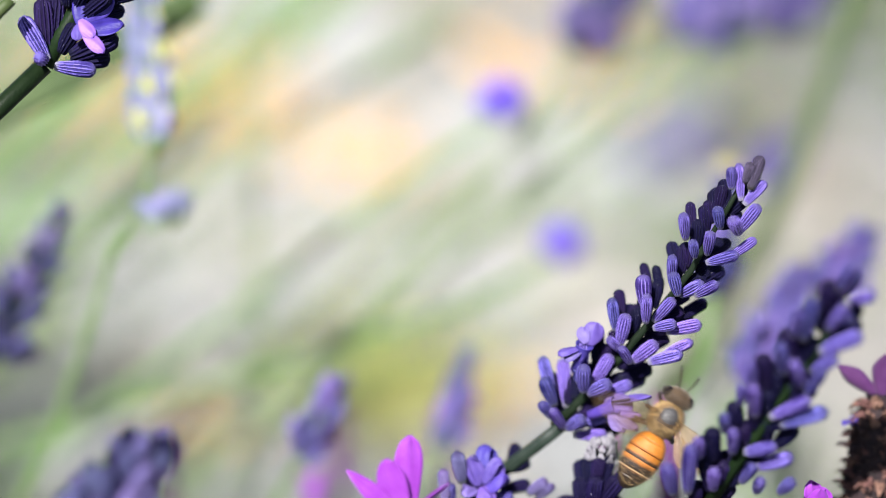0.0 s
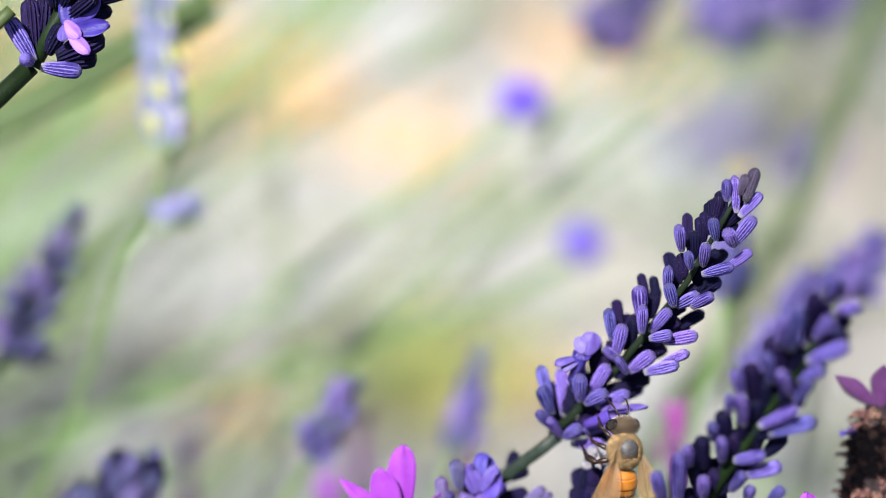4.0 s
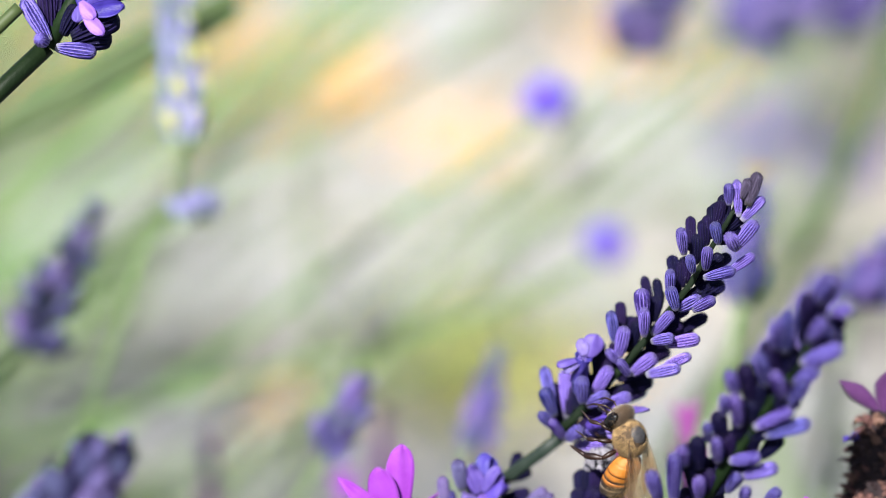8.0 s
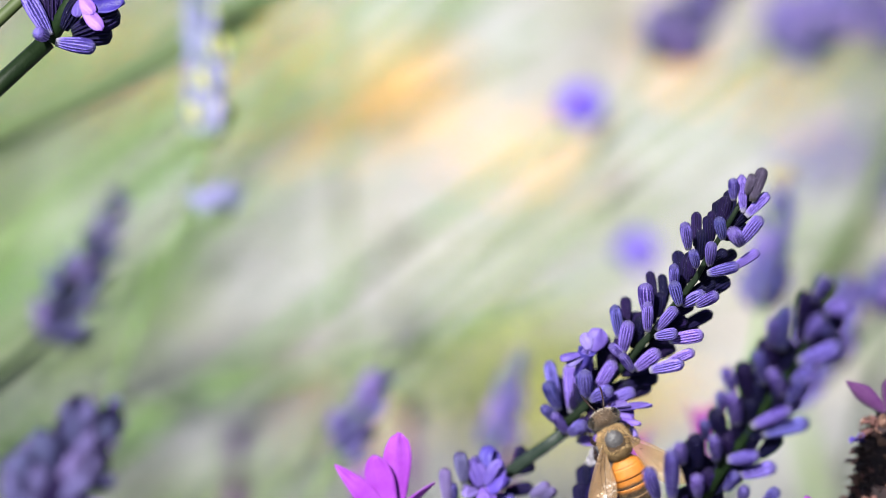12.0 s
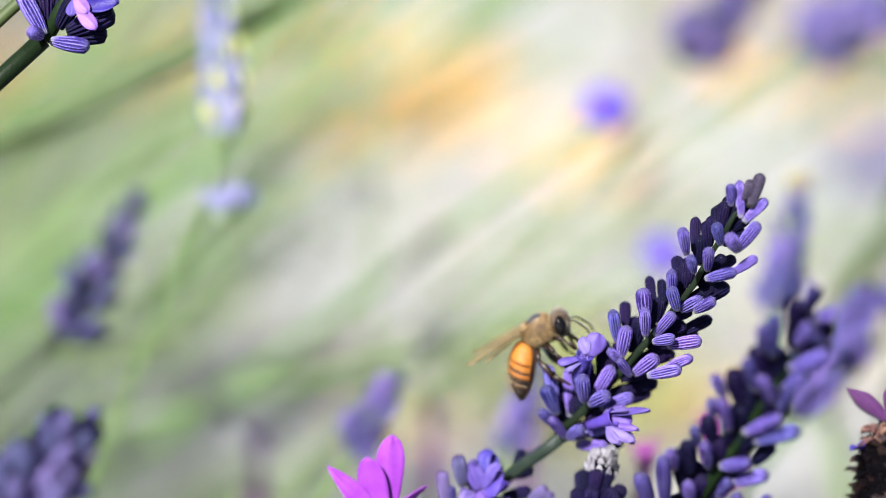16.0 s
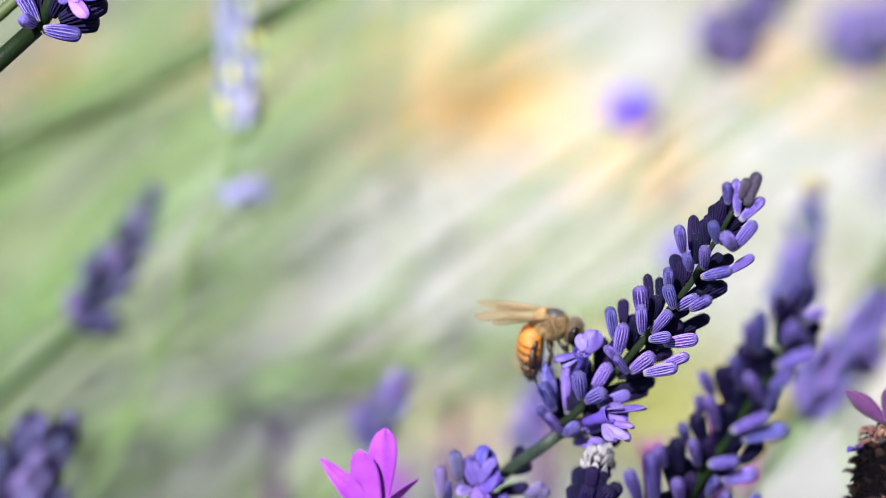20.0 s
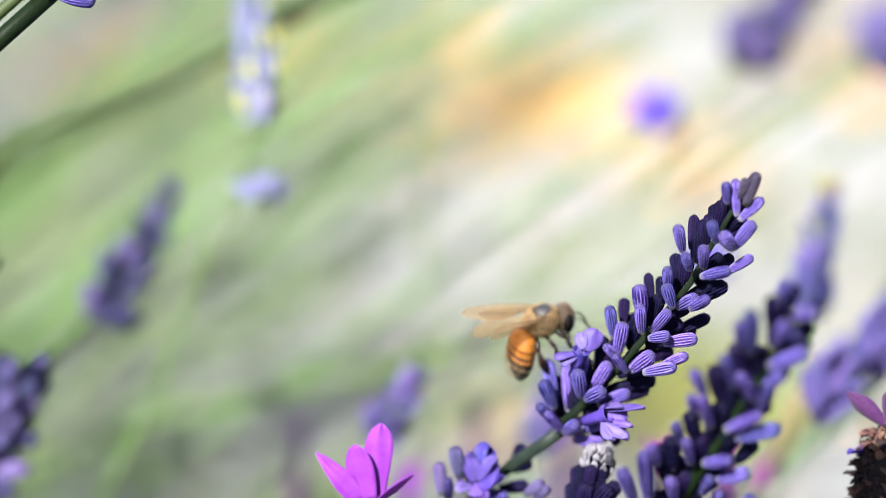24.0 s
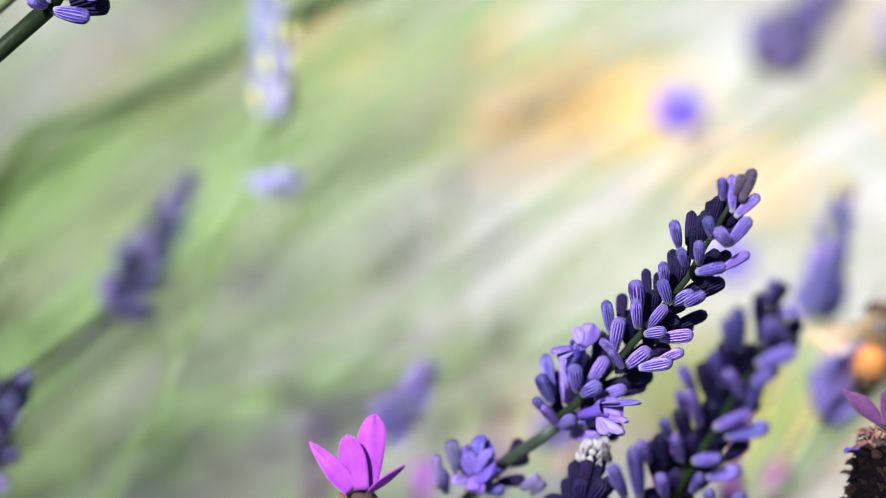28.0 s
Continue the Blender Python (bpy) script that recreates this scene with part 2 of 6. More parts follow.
def ground_mat():
    m = bpy.data.materials.new("ground_sand")
    m.use_nodes = True
    N, L = m.node_tree.nodes, m.node_tree.links
    b = N["Principled BSDF"]
    b.inputs["Roughness"].default_value = 0.9
    tc = N.new("ShaderNodeTexCoord")
    mp = N.new("ShaderNodeMapping")
    L.new(tc.outputs["Object"], mp.inputs[0])
    cols = None
    for scale, lo, hi, col in ((3.2, 0.43, 0.58, (0.120, 0.126, 0.140)), (2.3, 0.53, 0.67, (0.153, 0.128, 0.098)), (7.0, 0.56, 0.70, (0.145, 0.124, 0.106)), (60.0, 0.5, 0.75, (0.105, 0.098, 0.084))):
        nz = N.new("ShaderNodeTexNoise")
        nz.noise_dimensions = "4D"
        nz.inputs["W"].default_value = scale * 1.7
        nz.inputs["Scale"].default_value = scale
        nz.inputs["Detail"].default_value = 2
        L.new(mp.outputs[0], nz.inputs["Vector"])
        mr = N.new("ShaderNodeMapRange")
        mr.inputs[1].default_value, mr.inputs[2].default_value = lo, hi
        mr.inputs[4].default_value = 0.35 if scale > 20 else 1.0
        L.new(nz.outputs["Fac"], mr.inputs[0])
        mx = N.new("ShaderNodeMix")
        mx.data_type = "RGBA"
        mx.inputs[6].default_value = (0.123, 0.125, 0.128, 1)
        if cols:
            L.new(cols, mx.inputs[6])
        mx.inputs[7].default_value = (*col, 1)
        L.new(mr.outputs[0], mx.inputs[0])
        cols = mx.outputs[2]
    L.new(cols, b.inputs["Base Color"])
    nz = N.new("ShaderNodeTexNoise")
    nz.inputs["Scale"].default_value = 220
    L.new(tc.outputs["Object"], nz.inputs["Vector"])
    bp = N.new("ShaderNodeBump")
    bp.inputs["Distance"].default_value = 0.004
    L.new(nz.outputs["Fac"], bp.inputs["Height"])
    L.new(bp.outputs[0], b.inputs["Normal"])
    return m


# ---- mesh helpers ----
def mesh(name, verts, faces, material, smooth=True):
    me = bpy.data.meshes.new(name)
    me.from_pydata([tuple(v) for v in verts], [], faces)
    me.materials.append(material)
    if smooth:
        me.polygons.foreach_set("use_smooth", [True] * len(me.polygons))
    me.update()
    return me


def part(name, me, parent, m=None, label=""):
    ob = new(name, me)
    ob.parent = parent
    if m is not None:
        ob.matrix_local = m
    return tagged(ob, label) if label else ob


def thing(name, place, label, category, group="", kind=""):
    ob = new(name)
    ob.empty_display_size = 0.005
    ob.matrix_world = place if isinstance(place, Matrix) else Matrix.Translation(place)
    return tagged(ob, label, category, group, kind)


def frame_on(at, z, x_hint):
    """A pose at a point with its z axis along z and its x axis near x_hint."""
    z = Vector(z).normalized()
    x = Vector(x_hint)
    x = (x - z * x.dot(z)).normalized()
    y = z.cross(x)
    m = Matrix((x, y, z)).transposed().to_4x4()
    m.translation = at
    return m


def lathe(profile, segs, bend=0.0, ribs=0, depth=0.0, wob=0.0, rng=None):
    """Rings of (z, radius) round z, closed at both ends, with lengthwise ribs and a bend towards +x."""
    vs, fs = [], []
    zmax = max(abs(z) for z, _ in profile)
    for z, r in profile:
        for i in range(segs):
            a = 2 * math.pi * i / segs
            rr = r * (1 + depth * math.cos(ribs * a)) if ribs else r
            if wob:
                rr *= 1 + rng.uniform(-wob, wob)
            vs.append((rr * math.cos(a) + bend * (z / zmax) ** 2, rr * math.sin(a), z))
    n = len(profile)
    for j in range(n - 1):
        for i in range(segs):
            k = (i + 1) % segs
            fs.append((j * segs + i, j * segs + k, (j + 1) * segs + k, (j + 1) * segs + i))
    fs.append(tuple(range(segs))[::-1])
    fs.append(tuple((n - 1) * segs + i for i in range(segs)))
    return vs, fs


def tube(pts, radii, segs=8, ribs=0, depth=0.0):
    """A closed tube along points."""
    vs, fs = [], []
    pts = [Vector(p) for p in pts]
    t0 = (pts[1] - pts[0]).normalized()
    u = t0.orthogonal().normalized()
    for j, p in enumerate(pts):
        t = (pts[min(j + 1, len(pts) - 1)] - pts[max(j - 1, 0)]).normalized()
        u = (u - t * u.dot(t)).normalized()
        w = t.cross(u)
        for i in range(segs):
            a = 2 * math.pi * i / segs
            r = radii[j] * (1 + depth * math.cos(ribs * a))
            vs.append(p + u * (r * math.cos(a)) + w * (r * math.sin(a)))
    for j in range(len(pts) - 1):
        for i in range(segs):
            k = (i + 1) % segs
            fs.append((j * segs + i, j * segs + k, (j + 1) * segs + k, (j + 1) * segs + i))
    fs.append(tuple(range(segs))[::-1])
    fs.append(tuple((len(pts) - 1) * segs + i for i in range(segs)))
    return vs, fs


def join(*pieces):
    vs, fs = [], []
    for v, f in pieces:
        o = len(vs)
        vs.extend(v)
        fs.extend(tuple(i + o for i in face) for face in f)
    return vs, fs


def moved(piece, m):
    return [m @ Vector(v) for v in piece[0]], piece[1]


def ball(rx, ry, rz, at=(0, 0, 0), seg=14, ring=9, power=1.0):
    vs, fs = [], []
    for j in range(ring + 1):
        th = math.pi * j / ring
        for i in range(seg):
            a = 2 * math.pi * i / seg
            vs.append((at[0] + rx * math.cos(th), at[1] + ry * math.sin(th) ** power * math.cos(a), at[2] + rz * math.sin(th) ** power * math.sin(a)))
    for j in range(ring):
        for i in range(seg):
            k = (i + 1) % seg
            fs.append((j * seg + i, (j + 1) * seg + i, (j + 1) * seg + k, j * seg + k))
    return vs, fs


def blade(length, width, curl=0.0, cup=0.0, thick=0.00006, nu=8, nv=5, tip=0.5, ruffle=0.0, neck=0.25, point=0.5):
    """A petal or leaf along +z with thickness, facing +x: curl bends it back, cup rolls its sides, ruffle waves its rim."""
    top, bot, fs = [], [], []
    for j in range(nu + 1):
        s = j / nu
        w = width * 0.5 * (neck + (1 - neck) * math.sin(math.pi * min(s / (2 * tip), 0.5))) if s < tip else width * 0.5 * (max(0.0, 1 - ((s - tip) / (1 - tip)) ** (2 if point <= 0.5 else 1.3)) * 0.985 + 0.015) ** point
        for i in range(nv + 1):
            q = 2 * i / nv - 1
            x = -curl * s * s * length + cup * q * q * w + ruffle * math.sin(5 * q + 3 * s) * s * width
            top.append(Vector((x, q * w, s * length)))
            bot.append(Vector((x - thick, q * w, s * length)))
    n = len(top)
    c = nv + 1
    for j in range(nu):
        for i in range(nv):
            a = j * c + i
            fs.append((a, a + 1, a + c + 1, a + c))
            fs.append((n + a, n + a + c, n + a + c + 1, n + a + 1))
    rim = [i for i in range(c)] + [j * c + nv for j in range(1, nu + 1)] + [nu * c + i for i in range(nv - 1, -1, -1)] + [j * c for j in range(nu - 1, 0, -1)]
    for a, b in zip(rim, rim[1:] + rim[:1]):
        fs.append((a, n + a, n + b, b))
    return top + bot, fs


def bezier(a, b, c, d, n):
    out = []
    for i in range(n + 1):
        s = i / n
        out.append(Vector(a) * (1 - s) ** 3 + Vector(b) * 3 * s * (1 - s) ** 2 + Vector(c) * 3 * s * s * (1 - s) + Vector(d) * s ** 3)
    return out


# ---- lavender pieces ----
rng = random.Random(7)


def calyx_shape(segs, rings, ribs, depth, length=0.005, width=0.00098, bend=0.0):
    prof = []
    for j in range(rings + 1):
        s = j / rings
        r = 0.40 + 0.60 * math.sin(math.pi * min(1, 0.06 + s * 0.66)) ** 0.9
        if s > 0.86:
            r *= math.sqrt(max(0.04, 1 - ((s - 0.86) / 0.15) ** 2))
        prof.append((s * length, r * width))
    return lathe(prof, segs, bend, ribs, depth)


def lobes(width, z, n=5):
    """Small rounded teeth round the mouth of a calyx."""
    out = []
    for i in range(n):
        a = 2 * math.pi * i / n
        out.append(ball(width * 0.36, width * 0.4, width * 0.4, (0.62 * width * math.cos(a), 0.62 * width * math.sin(a), z), 6, 4))
    return join(*out)


FINE = [calyx_shape(52, 12, 13, 0.19, 0.005, 0.00098, b) for b in (0.0, 0.0002, -0.0002)]
FINE = [join(f, moved(lobes(0.00062, 0.0, 5), Matrix.Translation((b, 0, 0.00478)))) for f, b in zip(FINE, (0.0, 0.0002, -0.0002))]
COARSE = [calyx_shape(10, 6, 0, 0, 0.005, 0.001, b) for b in (0.0005, -0.0003)]


def bristle(shape, count, length, seed):
    """Short white hairs standing off a calyx, as triangles after its own faces."""
    gr = random.Random(seed)
    vs, fs = list(shape[0]), list(shape[1])
    quads = [f for f in shape[1] if len(f) == 4]
    area = [(Vector(shape[0][f[1]]) - Vector(shape[0][f[0]])).cross(Vector(shape[0][f[3]]) - Vector(shape[0][f[0]])).length for f in quads]
    for _ in range(count):
        f = gr.choices(quads, area)[0]
        a, b_, c, d = (Vector(shape[0][i]) for i in f)
        u, v = gr.random(), gr.random()
        p = a.lerp(b_, u).lerp(d.lerp(c, u), v)
        n = (b_ - a).cross(d - a)
        if n.length < 1e-12:
            continue
        n = (n.normalized() + Vector((gr.uniform(-0.5, 0.5), gr.uniform(-0.5, 0.5), gr.uniform(0.0, 0.9)))).normalized()
        s = n.orthogonal().normalized()
        w = n.cross(s)
        o = len(vs)
        q = 0.014e-3
        vs += [p + s * q, p - s * q * 0.5 + w * q, p - s * q * 0.5 - w * q, p + n * length * gr.uniform(0.5, 1.3)]
        fs += [(o, o + 1, o + 3), (o + 1, o + 2, o + 3), (o + 2, o, o + 3)]
    return vs, fs, len(shape[1])


def calyx_set(material, fine):
    if not fine:
        return [mesh("calyx", *s, material) for s in COARSE]
    out = []
    for i, s in enumerate(FINE):
        vs, fs, n = bristle(s, 60 if material is CALYX_INDIGO_SHADE else 420, 0.13e-3, i)
        me = mesh("calyx", vs, fs, material)
        me.materials.append(DOWN)
        me.polygons.foreach_set("material_index", [0] * n + [1] * (len(fs) - n))
        out.append(me)
    return out


SETS = {}


def calyx(parent, m, material, fine, length, width=1.0, name="calyx", label=""):
    key = (material.name, fine)
    if key not in SETS:
        SETS[key] = calyx_set(material, fine)
    me = rng.choice(SETS[key])
    ob = part(name, me, parent, m @ Matrix.Diagonal((width, width, length / 0.005, 1)), label)
    return ob


def place_bud(h, ra, rad, az, lean, roll=0.0):
    """Pose on a spike: height, foot's bearing and distance from the axis, then bearing and lean of the bud."""
    a, b, l = radians(ra), radians(az), radians(lean)
    foot = Vector((rad * math.cos(a), rad * math.sin(a), h))
    z = Vector((math.sin(l) * math.cos(b), math.sin(l) * math.sin(b), math.cos(l)))
    return frame_on(foot, z, Vector((math.cos(b + roll), math.sin(b + roll), -0.3)))


def corolla(parent, m, materials, size=1.0, name="corolla", lip=1.0):
    """A lipped flower: a tube with two upper and three lower lobes."""
    up, low = materials
    t = lathe([(0, 0.0006 * size), (0.002 * size, 0.0007 * size), (0.0034 * size, 0.0011 * size), (0.0036 * size, 0.0012 * size), (0.0034 * size, 0.0009 * size), (0.0022 * size, 0.0005 * size)], 12)
    body = part(name, mesh(name, *t, up), parent, m)
    for i, (az, ln, wd, curl) in enumerate(((-22, 3.0, 2.6, 0.25), (24, 3.2, 2.7, 0.3), (118, 2.2, 1.9, 0.6), (180, 2.6, 2.2, 0.55), (242, 2.2, 1.9, 0.6))):
        me = mesh("petal", *blade(ln * (1 if i < 2 else lip) * 1e-3 * size * rng.uniform(0.8, 1.15), wd * 1e-3 * size * rng.uniform(0.8, 1.2), curl + rng.uniform(-0.25, 0.25), rng.uniform(-0.3, 0.5), ruffle=0.09), up if i < 2 else low)
        lean = 28 if i < 2 else 62
        q = place_bud(0.0031 * size, az, 0.0007 * size, az, lean)
        part("petal", me, body, q @ pose(0, 0, 0, 0, 0, 180))
    return body


def petal_at(head, foot, tip, width, material, face=(0, 0.2, 1), curl=0.1, cup=0.1, name="petal", ruffle=0.03, neck=0.35, wide=0.6, point=0.5):
    """A single petal from its foot to its tip, both in the world, facing the given way."""
    inv = head.matrix_world.inverted()
    d = tip - foot
    me = mesh(name, *blade(d.length, width * 1e-3, curl, cup, 0.0001, 12, 8, wide, ruffle, neck, point), material)
    return part(name, me, head, inv @ frame_on(foot, d, ahead(*face)))


def whorl_ring(parent, h, n, lean, length, rad, material, fine, start=0.0, width=1.0, jitter=1.0):
    for i in range(n):
        az = start + 360 * i / n + rng.uniform(-14, 14) * jitter
        m = place_bud(h + rng.uniform(-0.0009, 0.0009) * jitter, az, rad, az, lean + rng.uniform(-10, 10) * jitter)
        calyx(parent, m, material, fine, length * rng.uniform(0.85, 1.1), width * rng.uniform(0.9, 1.1))


def stem_line(head, down, foot, reach=0.06, n=22):
    """From the head along its own direction, then bending to the foot on the ground."""
    head, foot = Vector(head), Vector(foot)
    return bezier(head, head + Vector(down) * reach, foot + Vector((0.02, -0.01, 0.14)), foot, n)


def foot_of(head, spread=0.16):
    head = Vector(head)
    return Vector((head.x - spread * 1.3 + rng.uniform(-0.03, 0.03), head.y + rng.uniform(0.0, 0.06), 0.0))


def stem_through(head, via, foot):
    """From the head through points along its way, then bending to the foot on the ground."""
    pts = [Vector(head)] + [Vector(p) for p in via]
    out = []
    for i in range(len(pts) - 1):
        a, b, c, d = pts[max(i - 1, 0)], pts[i], pts[i + 1], pts[min(i + 2, len(pts) - 1)]
        out += bezier(b, b + (c - a) / 6, c - (d - b) / 6, c, 5)[:-1]
    last = pts[-1]
    run = (last - pts[-2]).normalized()
    return out + bezier(last, last + run * 0.05, Vector(foot) + Vector((0.02, -0.01, 0.12)), foot, 10)


def lavender(base, tip, whorls, material=None, fine=False, label="", length=0.005, stem_mat=None, stem_r=0.0008, down=None, foot=None, width=1.0, name="lavender_flower", group="lavender flowers", lean=38, count=8, rad=0.0012, taper=0.75, gap=0.0, reach=0.06, petals=0, dark=0, start=0.0, via=()):
    """A lavender head on its stem. whorls: rings along the head. dark: shade-coloured calyces inside each ring."""
    base, tip = Vector(base), Vector(tip)
    axis = (tip - base)
    ln = axis.length
    axis.normalize()
    m = frame_on(base, axis, VR @ Vector((0, 0, 1)))
    head = thing(name, m, label, "flower", group)
    inv = m.inverted()
    down = Vector(down).normalized() if down is not None else -axis
    foot = foot if foot is not None else foot_of(base)
    line = stem_through(base, via, foot_of(via[-1])) if via else stem_line(base, down, foot, reach)
    part("stem", mesh("stem", *tube([inv @ p for p in line], [stem_r * (1 + 0.5 * i / len(line)) for i in range(len(line))], 8), stem_mat or STEM), head)
    part("rachis", mesh("rachis", *tube([Vector((0, 0, ln * s)) for s in (0, 0.3, 0.6, 0.95)], [stem_r, stem_r * 0.9, stem_r * 0.8, stem_r * 0.5], 8), stem_mat or STEM), head)
    for w in range(whorls):
        s = w / max(1, whorls - 1)
        f = 1 - (1 - taper) * s
        h = start + gap * (w > 0) + s * max(0.0, ln - start - gap - length * 0.8)
        whorl_ring(head, h, max(3, round(count * (1 - 0.35 * s))), lean * (1 - 0.55 * s), length * f, rad * f, material or CALYX, fine, w * 27, width * f)
        # inner calyces whose colour stands in for the shade inside the head
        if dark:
            whorl_ring(head, h - 0.0004, dark, lean * 0.8 * (1 - 0.5 * s), length * f * 0.95, rad * f * 0.7, CALYX_INDIGO_SHADE, fine, w * 41 + 20, width * f * 1.1)
    for i in range(petals):
        az = rng.uniform(0, 360)
        corolla(head, place_bud(rng.uniform(0.1, 0.7) * ln, az, rad + length * 0.5, az, 40), (PETAL, PETAL_PINK), 0.9)
    return head


def round_head(base, tip, material, label, down, size=1.0, n=60, via=()):
    """A young head: buds packed into a ball on a thin stem."""
    base, tip = Vector(base), Vector(tip)
    axis = (tip - base).normalized()
    m = frame_on(base, axis, VR @ Vector((0, 0, 1)))
    head = thing("lavender_flower", m, label, "flower", "lavender flowers")
    inv = m.inverted()
    line = stem_through(base, via, foot_of(via[-1])) if via else stem_line(base, Vector(down).normalized(), foot_of(base))
    part("stem", mesh("stem", *tube([inv @ p for p in line], [0.0008 * (1 + 0.5 * i / len(line)) for i in range(len(line))], 8), STEM_LEAFY), head)
    mid = Vector((0, 0, (tip - base).length * 0.5))
    for i in range(n):
        z = 1 - 1.85 * (i + 0.5) / n
        a = i * 2.39996
        d = Vector((math.cos(a) * math.sqrt(1 - z * z), math.sin(a) * math.sqrt(1 - z * z), z))
        up = (d + Vector((0, 0, 0.35))).normalized()
        calyx(head, frame_on(mid + d * 0.0012 * size, up, d.orthogonal()), material, False, 0.0040 * size * rng.uniform(0.85, 1.1), 1.25 * size)
    return head


def bracts(head, specs, material, point=0.56):
    """Wing-like bracts on top of a cone: bearing, lean, length, width, curl, cup."""
    for az, ln_, length, width, curl, cup, *roll in specs:
        me = mesh("bract", *blade(length * 1e-3, width * 1e-3, curl, cup, 0.00012, 14, 8, 0.58, 0.04, 0.35, point), material)
        part("bract", me, head, place_bud(0, az, 0.0006, az, ln_) @ pose(0, 0, 0, 0, 0, 180 + (roll[0] if roll else 0)))


def cone_body(head, length, radius, material, material2, rows=9, per=11, fine=True):
    """A cone of overlapping scales below the head's top."""
    core = lathe([(-length, radius * 0.5), (-length * 0.85, radius * 0.82), (-length * 0.4, radius * 0.85), (-length * 0.08, radius * 0.6), (0, radius * 0.3)], 14)
    part("cone", mesh("cone", *core, material), head)
    lumps = []
    for i in range(6):
        bits = []
        for _ in range(4):
            s = rng.uniform(0.16, 0.34) * 1e-3
            bits.append(moved(ball(s * rng.uniform(0.7, 1.8), s, s, (0, 0, 0), 6, 4), pose(rng.uniform(-0.4, 0.4) * 1e-3, rng.uniform(-0.4, 0.4) * 1e-3, rng.uniform(0, 0.9) * 1e-3, rng.uniform(0, 180), rng.uniform(0, 180), 0)))
        bits.append(moved(blade(0.0014, 0.0008, 0.4, 0.8, 0.0002, 3, 2, 0.45, 0.2), pose(0, 0, 0)))
        lumps.append(mesh("scale", *join(*bits), material if i < 3 else material2))
    for j in range(rows):
        s = (j + 0.5) / rows
        r = radius * (0.55 + 0.45 * math.sin(math.pi * (0.12 + 0.8 * s)))
        for i in range(per):
            az = 360 * (i + 0.5 * (j % 2)) / per + rng.uniform(-8, 8)
            m = place_bud(-length * s - 0.001, az, r * 0.72, az + rng.uniform(-45, 45), 55 + rng.uniform(-45, 40))
            part("scale", rng.choice(lumps), head, m @ pose(0, 0, 0, 0, 0, 180) @ Matrix.Scale(rng.uniform(0.6, 1.5), 4))


def stoechas(top, up, label, specs, material, cone_len=0.02, cone_r=0.0042, scales=True, foot=None, core_mat=None, group="butterfly lavender flowers", rows=9, per=11, point=0.56):
    """Butterfly lavender: bracts over a dark cone on a stem."""
    m = frame_on(top, up, VR @ Vector((0, 0, 1)))
    head = thing("butterfly_lavender", m, label, "flower", group)
    bracts(head, specs, material, point)
    if scales:
        cone_body(head, cone_len, cone_r, CONE, CONE_TAN, rows, per)
    else:
        core = lathe([(-cone_len, cone_r * 0.5), (-cone_len * 0.85, cone_r * 0.9), (-cone_len * 0.4, cone_r), (0, cone_r * 0.4)], 10, wob=0.12, rng=rng)
        part("cone", mesh("cone", *core, core_mat or CONE), head)
    base = m @ Vector((0, 0, -cone_len))
    line = stem_line(base, -Vector(up), foot if foot is not None else foot_of(base, 0.05), 0.05)
    inv = m.inverted()
    part("stem", mesh("stem", *tube([inv @ p for p in line], [0.0011] * len(line), 8), STEM), head)
    return head


# ---- ground ----
def build_ground():
    n = 60
    vs, fs = [], []
    for j in range(n + 1):
        for i in range(n + 1):
            u, v = 2 * i / n - 1, 2 * j / n - 1
            x, y = 40 * u * abs(u) ** 2.2, 0.9 + 40 * v * abs(v) ** 2.2
            vs.append((x, y, 0.012 * noise.noise((x * 3, y * 3, 0)) - 0.006))
    for j in range(n):
        for i in range(n):
            a = j * (n + 1) + i
            fs.append((a, a + 1, a + n + 2, a + n + 1))
    g = new("ground", mesh("ground", vs, fs, ground_mat()))
    tagged(g, "pale sandy gravel ground in bright sun", "ground", kind="structure")
    gr = random.Random(3)
    pieces = []
    for _ in range(2600):
        x, y = gr.uniform(-0.75, 0.75), gr.uniform(0.45, 1.6)
        s = gr.uniform(0.003, 0.011)
        p = ball(s, s * gr.uniform(0.6, 1), s * gr.uniform(0.4, 0.7), (0, 0, 0), 6, 4)
        pieces.append(moved(p, pose(x, y, 0.012 * noise.noise((x * 3, y * 3, 0)) - 0.004, gr.uniform(-20, 20), gr.uniform(-20, 20), gr.uniform(0, 360))))
    st = new("gravel", mesh("gravel", *join(*pieces), STONE))
    tagged(st, "loose pale gravel stones on sandy ground", "gravel", kind="stuff")


build_ground()
